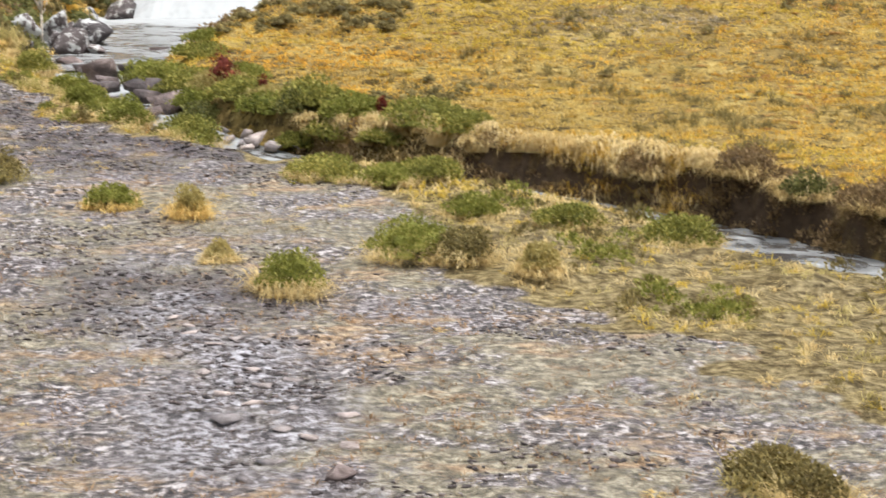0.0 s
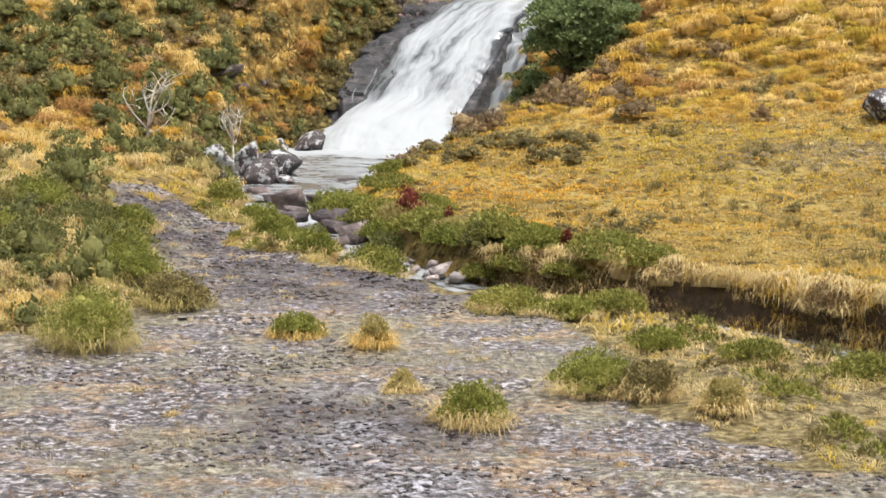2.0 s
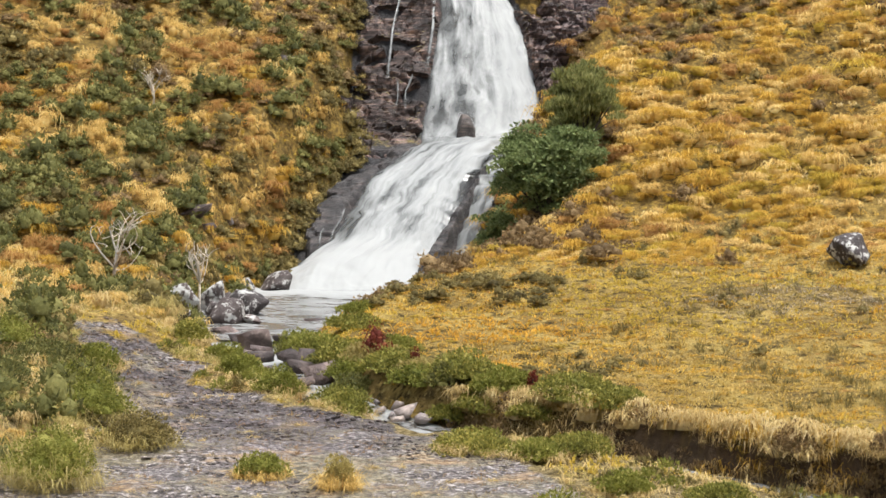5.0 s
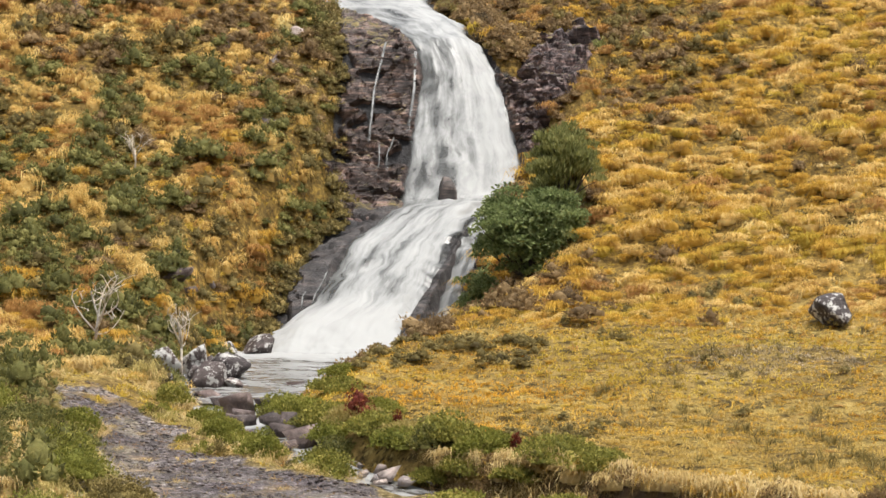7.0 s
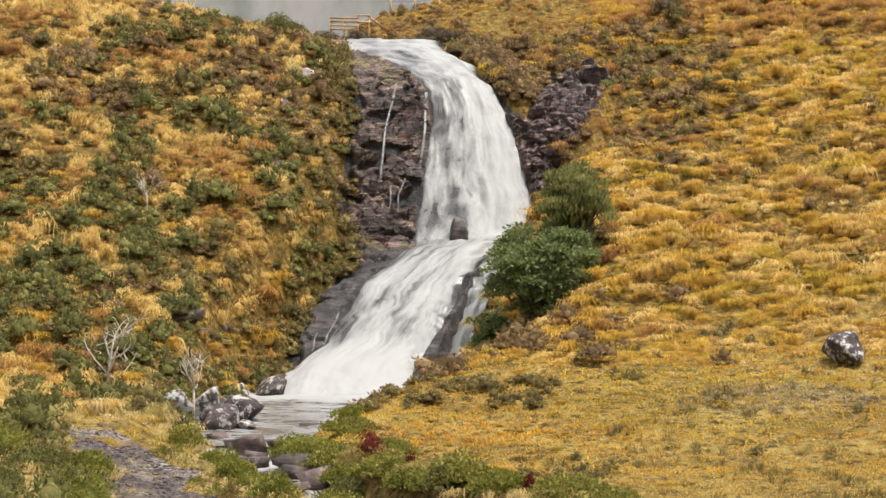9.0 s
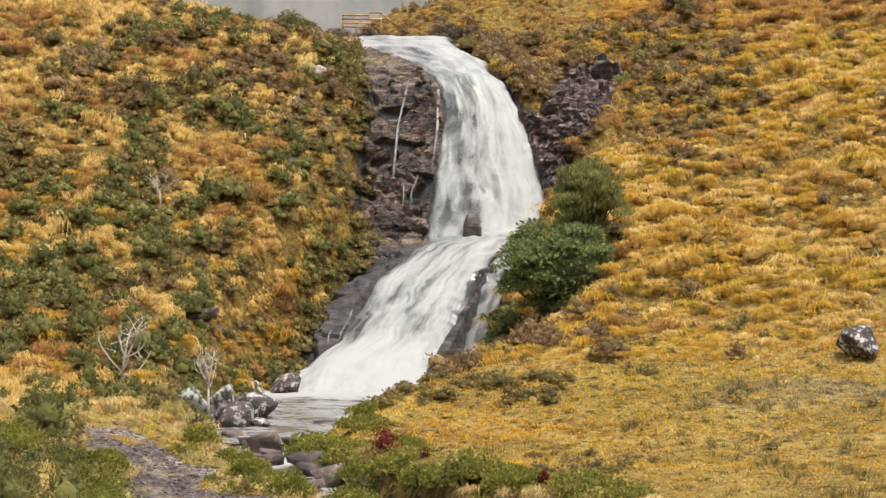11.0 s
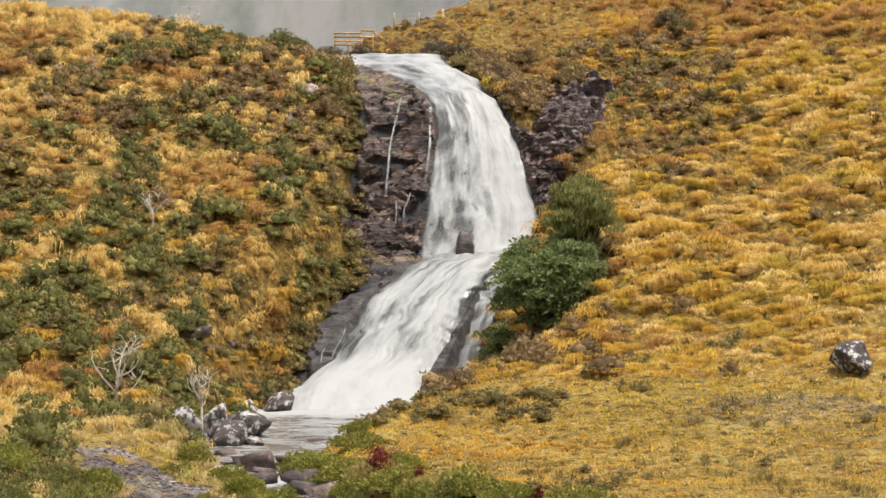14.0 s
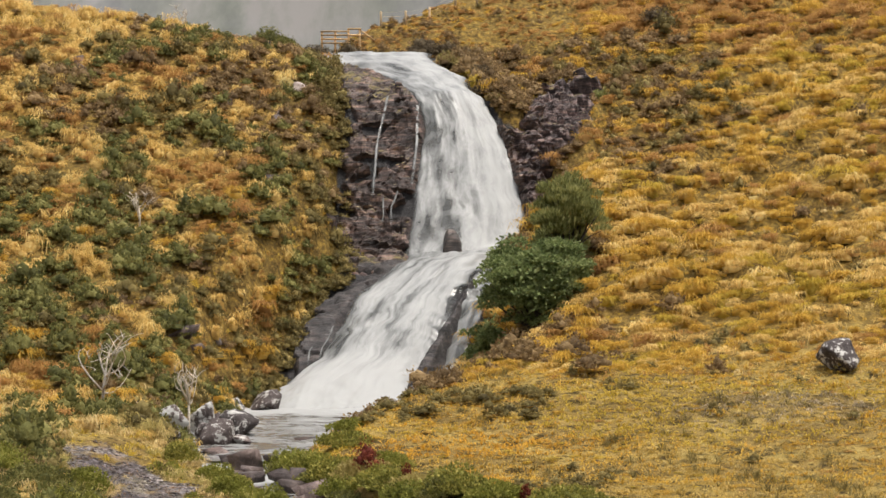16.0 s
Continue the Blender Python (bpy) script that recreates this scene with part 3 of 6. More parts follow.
    me.materials.append(SOAKED_ROCK)
    side = np.where(Y < 124.2, 2, (X > FALL_E(Y) + 0.2) & (Y > 125))
    me.polygons.foreach_set("material_index", side[:-1, :-1].reshape(-1).astype(np.int32))
    return tagged(new("rock_face", me), "dark wet cracked bedrock on both sides of the falls", "rock face", kind="structure")


rock_face()


def strip(name, material, y0, y1, step, left, right, rise, cols, foam, ripple=0.0, label="", lengthwise=None):
    """Water lying along the stream from y0 to y1; left, right, rise and foam are functions of y (foam also of the part across)."""
    ys = np.arange(y0, y1 + step / 2, step)
    u = np.linspace(0, 1, cols)
    Y, U = np.meshgrid(ys, u, indexing="ij")
    X = left(Y) + (right(Y) - left(Y)) * U
    Z = rise(Y, X) + ripple * (wave(X * 1.0, Y, 0.8, 71, 2) + 0.4 * wave(X, Y, 0.3, 73))
    run = np.concatenate([[0], np.cumsum(np.hypot(np.diff(ys), np.diff(rise(ys, STREAM_X(ys)))))])
    uv = np.stack([X - STREAM_X(Y), np.repeat(run[:, None], cols, 1)], 2)
    ob = new(name, sheet(name, X, Y, Z, material, (("foam", foam(Y, U)),), uv))
    return tagged(ob, label, "water", kind="structure")


def fall(name, y0, y1, step, left, right, thick, cols, foam, label, surge=0.1, material=None, off=0.0):
    """A sheet of falling water that hugs the rock: edges thin, middle thick, ridged along the flow."""
    y = np.arange(y0, y1 + step / 2, step)
    u = np.linspace(0, 1, cols)
    Y, U = np.meshgrid(y, u, indexing="ij")
    soft = 0.3 * wave(Y, Y * 0.0, 1.1, 75, 2)
    ragged = np.clip((right(Y) - left(Y)) / 4, 0.06, 1)
    L, R = left(Y) + soft * ragged, right(Y) + 0.3 * ragged * wave(Y, Y * 0.0 + 7, 1.3, 76, 2)
    X = L + (R - L) * U
    lift = ease(y0, y0 + 0.9, Y) * (0.12 + thick * np.sqrt(np.clip(1 - (2 * U - 1) ** 2, 0, 1)) ** 0.7)
    base = ground_height(X, Y)
    for _ in range(6):
        base[1:-1, 1:-1] = np.maximum(base[1:-1, 1:-1] - 0.02, (base[:-2, 1:-1] + base[2:, 1:-1] + base[1:-1, :-2] + base[1:-1, 2:]) / 4)
    Z = base + off + lift + surge * (1.3 * wave(U * 9, Y * 0.5, 1.0, 78, 3) + 0.3 * wave(U * 22, Y * 1.2, 1.0, 79, 2))
    Z = Z - 0.7 * ease(108.6, 107.3, Y)
    run = np.concatenate([[0], np.cumsum(np.hypot(np.diff(y), np.diff(Z[:, cols // 2])))])
    uv = np.stack([(U - 0.5) * float(np.mean(R - L)), np.repeat(run[:, None], cols, 1)], 2)
    ob = new(name, sheet(name, X, Y, Z, material or FALL, (("foam", foam(Y, U)),), uv))
    return tagged(ob, label, "waterfall", kind="structure")


# Pool under the falls, the burn below it, and the falls.
strip("water_pool", POOL, 82, 111.5, 0.15, lambda y: STREAM_X(y) - HALF(y) - 1.6, lambda y: STREAM_X(y) + HALF(y) + 2.2,
      lambda y, x: 0.3 * ease(96, 106, y) - 0.35 * ease(86, 82, y), 90, lambda y, u: 0.5 + 0.35 * ease(102.5, 107, y), 0.06, "fast shallow pool water flecked with white foam")
strip("water_stream", BURN, 30, 83, 0.2, lambda y: STREAM_X(y) - HALF(y) - 0.3, lambda y: STREAM_X(y) + HALF(y) + 0.1,
      lambda y, x: BED(y) + 0.3, 24, lambda y, u: 0.45 + 0.1 * ease(52, 46, y) + 0.08 * ease(64, 68, y), 0.05, "narrow peaty stream running between stones")
fall("water_lower_fall", 107.2, 126.6, 0.1, FALL_W, FALL_E, 0.42, 110,
     lambda y, u: 0.5 + 0.26 * ease(115.5, 110, y) * ease(0, 0.08, u) - 0.11 * ease(0.28, 0.05, u) * ease(111, 114, y) - 0.2 * ease(0.88, 1, u) - 0.1 * ease(0.06, 0, u), "white water sliding down a slanting rock slab", 0.1, SLIDE)
fall("water_side_chute", 109.8, 125, 0.12, CHUTE_W, CHUTE_E, 0.12, 34,
     lambda y, u: 0.48 - 0.1 * ease(0.8, 1, u), "thin white chute of water beside a dark rock rib", 0.05)
fall("water_upper_fall", 125.0, 151.6, 0.11, FALL_W, FALL_E, 0.5, 96,
     lambda y, u: 0.5 - 0.06 * ease(0.5, 0.1, u) * ease(136, 131, y) + 0.08 * ease(0.4, 0.7, u) - 0.24 * ease(0.9, 1, u) - 0.2 * ease(0.07, 0, u) * ease(140, 137, y)
     - 0.15 * ease(0.11, 0.01, np.abs(u - 0.36)) * ease(127.9, 126.6, y) * ease(125.4, 126.3, y),
     "tall white waterfall plunging over a rock lip", 0.09)
# Thin trickles down the dark rock left of the upper fall.
for k, (yb, yt, xb, xt, w) in enumerate(((128.2, 132.6, -3.75, -2.9, 0.15), (128.8, 132.2, -1.35, -1.0, 0.18), (127.0, 128.3, -2.6, -2.2, 0.1), (126.6, 128.0, -3.3, -3.1, 0.09), (113.0, 117.0, -6.9, -6.0, 0.1), (113.6, 118.4, -6.3, -5.4, 0.1))):
    bow = 0.35 * (k % 2) - 0.2
    trickle_w = table((yb, (yb + yt) / 2, yt), (xb - w * 0.6, (xb + xt) / 2 + bow - w * 0.5, xt - w * 0.6), 0.1)
    trickle_e = table((yb, (yb + yt) / 2, yt), (xb + w * 0.6, (xb + xt) / 2 + bow + w * 0.5, xt + w * 0.6), 0.1)
    fall("water_trickle", yb, yt, 0.1, trickle_w, trickle_e, 0.08, 9,
         lambda y, u: 0.45 - 0.06 * np.abs(2 * u - 1), "thin white trickle down wet rock", 0.03, None, 0.95 if yb > 120 else 0.4)

# ---- building kit ----
rng = np.random.default_rng(7)


def tri_mesh(name, co, tris, material, smooth=False):
    me = bpy.data.meshes.new(name)
    co, tris = np.asarray(co, np.float32), np.asarray(tris, np.int32)
    me.vertices.add(len(co))
    me.vertices.foreach_set("co", co.reshape(-1))
    me.loops.add(len(tris) * 3)
    me.loops.foreach_set("vertex_index", tris.reshape(-1))
    me.polygons.add(len(tris))
    me.polygons.foreach_set("loop_start", np.arange(0, len(tris) * 3, 3, dtype=np.int32))
    if smooth:
        me.polygons.foreach_set("use_smooth", np.ones(len(tris), bool))
    me.update(calc_edges=True)
    me.materials.append(material)
    return me


def part(name, mesh, parent, label="", at=None):
    ob = new(name, mesh)
    ob.parent = parent
    if at is not None:
        ob.matrix_basis = at
    return tagged(ob, label)


def drop(x, y, sink=0.0):
    return float(ground_height(np.array([x]), np.array([y]))[0]) - sink


def blades(n, length, spread, width, r, droop=0.5):
    """A tuft of bent blades round the origin: four corners and two triangles each."""
    az = r.uniform(0, 2 * np.pi, n)
    ln = length * r.uniform(0.55, 1.1, n)
    lean = spread * np.sqrt(r.uniform(0.02, 1, n))
    out = np.stack([np.cos(az), np.sin(az), 0 * az], 1)
    side = np.stack([-np.sin(az), np.cos(az), 0 * az], 1) * (width * r.uniform(0.6, 1.2, n) / 2)[:, None]
    up = np.array([0, 0, 1.0])
    base = out * (0.18 * length * r.uniform(0, 1, n))[:, None] - up * 0.06
    mid = base + (out * np.sin(lean)[:, None] + up * np.cos(lean)[:, None]) * (ln * 0.6)[:, None]
    bend = lean + droop * r.uniform(0.5, 1.8, n)
    tip = mid + (out * np.sin(bend)[:, None] + up * np.cos(bend)[:, None]) * (ln * 0.5)[:, None]
    co = np.stack([base, mid - side, mid + side, tip], 1).reshape(-1, 3)
    i = np.arange(n)[:, None] * 4
    return co, np.concatenate([i + (0, 2, 1), i + (1, 2, 3)], 1).reshape(-1, 3)


def sprigs(n, radius, height, leaf, r, lumps=5, fill=0.25):
    """A low bush: leafy sprigs over a lumpy dome, one triangle each."""
    az, h = r.uniform(0, 2 * np.pi, n), r.uniform(0, 1, n) ** 0.8
    el = h * np.pi / 2
    nrm = np.stack([np.cos(az) * np.cos(el), np.sin(az) * np.cos(el), np.sin(el)], 1)
    lump = r.normal(size=(lumps, 3))
    lump[:, 2] = np.abs(lump[:, 2])
    lump /= np.linalg.norm(lump, axis=1)[:, None]
    rad = 0.72 + 0.38 * np.clip((nrm @ lump.T).max(1) * 1.6 - 0.6, 0, 1) - fill * r.uniform(0, 1, n) ** 2
    c = nrm * rad[:, None] * (radius, radius, height)
    way = nrm + (0, 0, 0.5) + r.normal(size=(n, 3)) * 0.5
    way /= np.linalg.norm(way, axis=1)[:, None]
    side = np.cross(way, r.normal(size=(n, 3)))
    side /= np.linalg.norm(side, axis=1)[:, None]
    s = leaf * r.uniform(0.6, 1.3, n)[:, None]
    co = np.stack([c - side * s * 0.5, c + side * s * 0.5, c + way * s * 1.5], 1).reshape(-1, 3)
    return co, np.arange(3 * n).reshape(-1, 3)


def bushy(r, wide, high, leaf, n, heads=8, core=0.48):
    """A bush of separate rounded leafy heads that crowd over one another, with dark gaps between."""
    out = []
    for k in range(heads):
        az, reach = k * 2.4 + r.uniform(-0.4, 0.4), np.sqrt((k + 0.3) / heads)
        rad = r.uniform(0.2, 0.34) * (1.15 - 0.35 * reach)
        top = high * (1 - 0.62 * reach ** 2) * r.uniform(0.75, 1.1)
        at = np.array([np.cos(az) * reach * wide * 0.36, np.sin(az) * reach * wide * 0.36, 0])
        tall = max(top * 0.62, rad * wide * 0.7)
        m = n // heads
        a, e = r.uniform(0, 2 * np.pi, m), np.arcsin(r.uniform(-0.25, 1, m))
        nrm = np.stack([np.cos(a) * np.cos(e), np.sin(a) * np.cos(e), np.sin(e)], 1)
        c = nrm * (rad * wide, rad * wide, tall * 0.62) * r.uniform(0.72, 1.08, (m, 1)) + at + (0, 0, top - tall * 0.62)
        way = nrm * 0.8 + (0, 0, 0.5) + r.normal(size=(m, 3)) * 0.6
        way /= np.linalg.norm(way, axis=1)[:, None]
        side = np.cross(way, r.normal(size=(m, 3)))
        side /= np.linalg.norm(side, axis=1)[:, None]
        s = leaf * r.uniform(0.6, 1.35, m)[:, None]
        co = np.stack([c - side * s * 0.5, c + side * s * 0.5, c + way * s * 1.15], 1).reshape(-1, 3)
        out.append((co, np.arange(3 * m).reshape(-1, 3)))
        bc, bt = BALLS[1]
        out.append((bc * (rad * wide * core, rad * wide * core, tall * core * 0.66) + at + (0, 0, top - tall * 0.62), bt[bc[bt].mean(1)[:, 2] > -0.5]))
    return joined(out)


def scattered(protos, xyz, size, turn, tall=None):
    """Many copies of a few shapes joined into one set of corners and triangles."""
    pick = rng.integers(0, len(protos), len(xyz))
    cos, tris, at = [], [], 0
    for k, (pc, pt) in enumerate(protos):
        s = pick == k
        if not s.any():
            continue
        c, sn = np.cos(turn[s])[:, None], np.sin(turn[s])[:, None]
        px, py, pz = pc[:, 0][None], pc[:, 1][None], pc[:, 2][None]
        sz = size[s][:, None]
        tz = sz if tall is None else tall[s][:, None]
        v = np.stack([(px * c - py * sn) * sz, (px * sn + py * c) * sz, pz * tz], 2) + xyz[s][:, None, :]
        n = v.shape[0]
        cos.append(v.reshape(-1, 3))
        tris.append((pt[None] + (np.arange(n) * len(pc))[:, None, None]).reshape(-1, 3) + at)
        at += n * len(pc)
    return np.concatenate(cos), np.concatenate(tris)


def stuff(name, protos, xy, size, material, label, category, tall=None, sink=0.03, turn=None):
    if len(xy) == 0:
        return None
    z = ground_height(xy[:, 0], xy[:, 1]) - sink
    co, tris = scattered(protos, np.column_stack([xy, z]), size, rng.uniform(0, 6.28, len(xy)) if turn is None else turn, tall)
    return tagged(new(name, tri_mesh(name, co, tris, material)), label, category, kind="stuff")


def tube(points, radii, sides=6):
    """A tapering round stem through the points."""
    pts = np.asarray(points, float)
    n = len(pts)
    way = np.gradient(pts, axis=0)
    way /= np.linalg.norm(way, axis=1)[:, None] + 1e-9
    ref = np.where(np.abs(way[:, 2:3]) > 0.9, [[1.0, 0, 0]], [[0, 0, 1.0]])
    a = np.cross(way, ref)
    a /= np.linalg.norm(a, axis=1)[:, None] + 1e-9
    b = np.cross(way, a)
    th = np.linspace(0, 2 * np.pi, sides, endpoint=False)
    ring = pts[:, None] + (a[:, None] * np.cos(th)[None, :, None] + b[:, None] * np.sin(th)[None, :, None]) * np.asarray(radii)[:, None, None]
    i = np.arange(n * sides).reshape(n, sides)
    j = np.roll(i, -1, 1)
    q = np.stack([i[:-1], j[:-1], j[1:], i[1:]], 2).reshape(-1, 4)
    tris = np.concatenate([q[:, [0, 1, 2]], q[:, [0, 2, 3]]])
    caps = [[i[-1, 0], i[-1, k], i[-1, k + 1]] for k in range(1, sides - 1)] + [[i[0, 0], i[0, k + 1], i[0, k]] for k in range(1, sides - 1)]
    return ring.reshape(-1, 3), np.concatenate([tris, caps])


def joined(pieces):
    cos, tris, at = [], [], 0
    for c, t in pieces:
        cos.append(c)
        tris.append(np.asarray(t) + at)
        at += len(c)
    return np.concatenate(cos), np.concatenate(tris)


def ball(sub):
    bm = bmesh.new()
    bmesh.ops.create_icosphere(bm, subdivisions=sub, radius=1)
    bm.verts.ensure_lookup_table()
    co = np.array([v.co[:] for v in bm.verts])
    tris = np.array([[v.index for v in f.verts] for f in bm.faces])
    bm.free()
    return co, tris


BALLS = {k: ball(k) for k in (1, 2, 3, 4)}


def stone_shape(size, seed, sub=3, facets=11, rough=0.06, boxy=False):
    """An angular weathered stone: a ball cut by random planes, edges a little worn."""
    r = np.random.default_rng(seed)
    co, tris = BALLS[sub]
    n = r.normal(size=(facets, 3))
    n /= np.linalg.norm(n, axis=1)[:, None]
    dist = r.uniform(0.36, 0.6, facets)
    if boxy:
        n[:6] = np.array([(1, 0, 0), (-1, 0, 0), (0, 1, 0), (0, -1, 0), (0, 0, 1), (0, 0, -1)]) + r.normal(size=(6, 3)) * 0.12
        n /= np.linalg.norm(n, axis=1)[:, None]
        dist[:6], dist[6:] = r.uniform(0.5, 0.62, 6), r.uniform(0.62, 0.85, facets - 6)
    dots = co @ n.T
    cut = np.where(dots > 0.05, dist[None] / np.maximum(dots, 0.05), 9)
    near = np.sort(cut, 1)[:, :2]
    rad = np.minimum(0.86, near[:, 0] - 0.04 * np.exp(-(near[:, 1] - near[:, 0]) * 14))
    p = co * rad[:, None]
    bump = sum(wave(p[:, 0] + s * 3.1, p[:, 1] + p[:, 2] * 1.7, sc, seed % 50 + s) * a for s, (sc, a) in enumerate(((0.5, rough), (0.2, rough * 0.6))))
    p = p * (1 + bump)[:, None]
    return p / np.abs(p).max(0) * np.asarray(size) / 2, tris


def stone(name, x, y, size, seed, material, label, category="rock", sink=0.25, turn=0.0, sub=3, base=None, group="", facets=11, boxy=False, tilt=0.0, slab=False):
    co, tris = slab_shape(size, seed, 9) if slab else stone_shape(size, seed, 3, 12, 0.05, True) if boxy else stone_shape(size, seed, sub, facets, 0.05)
    ob = new(name, tri_mesh(name, co, tris, material, smooth=False))
    z = (drop(x, y) if base is None else base) + size[2] * (0.5 - sink)
    ob.matrix_basis = pose(x, y, z, tilt, tilt * 0.7, turn)
    return tagged(ob, label, category, group)


def slab_shape(size, seed, corners=18):
    """A sharp-edged broken stone: the hull of random corners in a squarish block."""
    r = np.random.default_rng(seed)
    p = r.normal(size=(corners, 3))
    p = np.sign(p) * np.abs(p / np.abs(p).max(1)[:, None]) ** 0.55 * r.uniform(0.7, 1.0, (corners, 3))
    bm = bmesh.new()
    for q in p:
        bm.verts.new(q)
    hull = bmesh.ops.convex_hull(bm, input=bm.verts)
    loose = [v for v in bm.verts if not v.link_faces]
    bmesh.ops.delete(bm, geom=loose, context="VERTS")
    bmesh.ops.triangulate(bm, faces=bm.faces)
    bm.verts.index_update()
    co = np.array([v.co[:] for v in bm.verts])
    tris = np.array([[v.index for v in f.verts] for f in bm.faces])
    bm.free()
    return co / np.abs(co).max(0) * np.asarray(size) / 2, tris

# ---- plant cover of the moor ----
def spots(n, y0=26.0, y1=172.0):
    """Random places over the land north of the road, as dense far as near."""
    y = np.sqrt(rng.uniform((y0 + 22) ** 2, (y1 + 22) ** 2, n)) - 22
    x = rng.uniform(-1, 1, n) * (0.26 * y + 5) + 0.02 * y + 1.0
    return np.column_stack([x, y])


def mound(r, flat=0.8, lumps=4, uneven=0.3):
    """The solid heart of a clump: a lumpy dome, its underside left open."""
    co, tris = BALLS[1]
    tris = tris[co[tris].mean(1)[:, 2] > -0.25]
    lump = r.normal(size=(lumps, 3))
    lump /= np.linalg.norm(lump, axis=1)[:, None]
    rad = 1 - uneven + uneven * 1.4 * np.clip((co @ lump.T).max(1), 0, 1) + r.normal(size=len(co)) * 0.14
    return co * rad[:, None] * (1, 1, flat), tris


def dome(r, n=150, leaf=0.085):
    """A heather bush about a metre across."""
    return bushy(r, 1.0, r.uniform(0.62, 0.9), leaf, n, int(r.integers(4, 7)), 0.68)


def thatch(r, n=120):
    """A tussock: a low core under a mop of fine blades that rise from the crown, curl over and hang down, most on the downhill side."""
    az = np.where(r.uniform(0, 1, n) < 0.55, r.normal(-np.pi / 2 + r.normal() * 0.5, 0.9, n), r.uniform(0, 2 * np.pi, n))
    out = np.stack([np.cos(az), np.sin(az), 0 * az], 1)
    side = np.stack([-np.sin(az), np.cos(az), 0 * az], 1) * r.uniform(0.01, 0.028, n)[:, None]
    up = np.array([0, 0, 1.0])
    knots = r.normal(size=(4, 3)) * (0.34, 0.2, 0.08)
    root = knots[r.integers(0, 4, n)] + r.normal(size=(n, 3)) * (0.16, 0.12, 0.03)
    crest = 0.5 - 0.3 * root[:, 0] ** 2 + root[:, 2]
    root[:, 2] = 0
    reach = r.uniform(0.2, 0.8, n)
    base = root + up * (crest - 0.12)[:, None]
    mid = root + out * (reach * 0.55)[:, None] + up * (crest + r.uniform(-0.02, 0.13, n))[:, None]
    tip = root + out * (reach * r.uniform(0.85, 1.25, n))[:, None] + up * (crest - r.uniform(0.05, 0.6, n))[:, None] + np.stack([r.normal(0, 0.16, n), 0 * az, 0 * az], 1)
    co = np.stack([base, mid - side, mid + side, tip], 1).reshape(-1, 3)
    i = np.arange(n)[:, None] * 4
    tris = np.concatenate([i + (0, 2, 1), i + (1, 2, 3)], 1).reshape(-1, 3)
    c, t = mound(r, 0.6, 5, 0.4)
    return joined([(c * (0.56, 0.3, 0.52), t), (co, tris)])


def spot(x, y, cx, cy, rx, ry):
    """1 in the middle of an oval stretch of land, falling to 0 past its ragged edge."""
    return ease(1.25, 0.7, np.hypot((x - cx) / rx, (y - cy) / ry) + 0.25 * wave(x, y, 1.6, 199, 2))


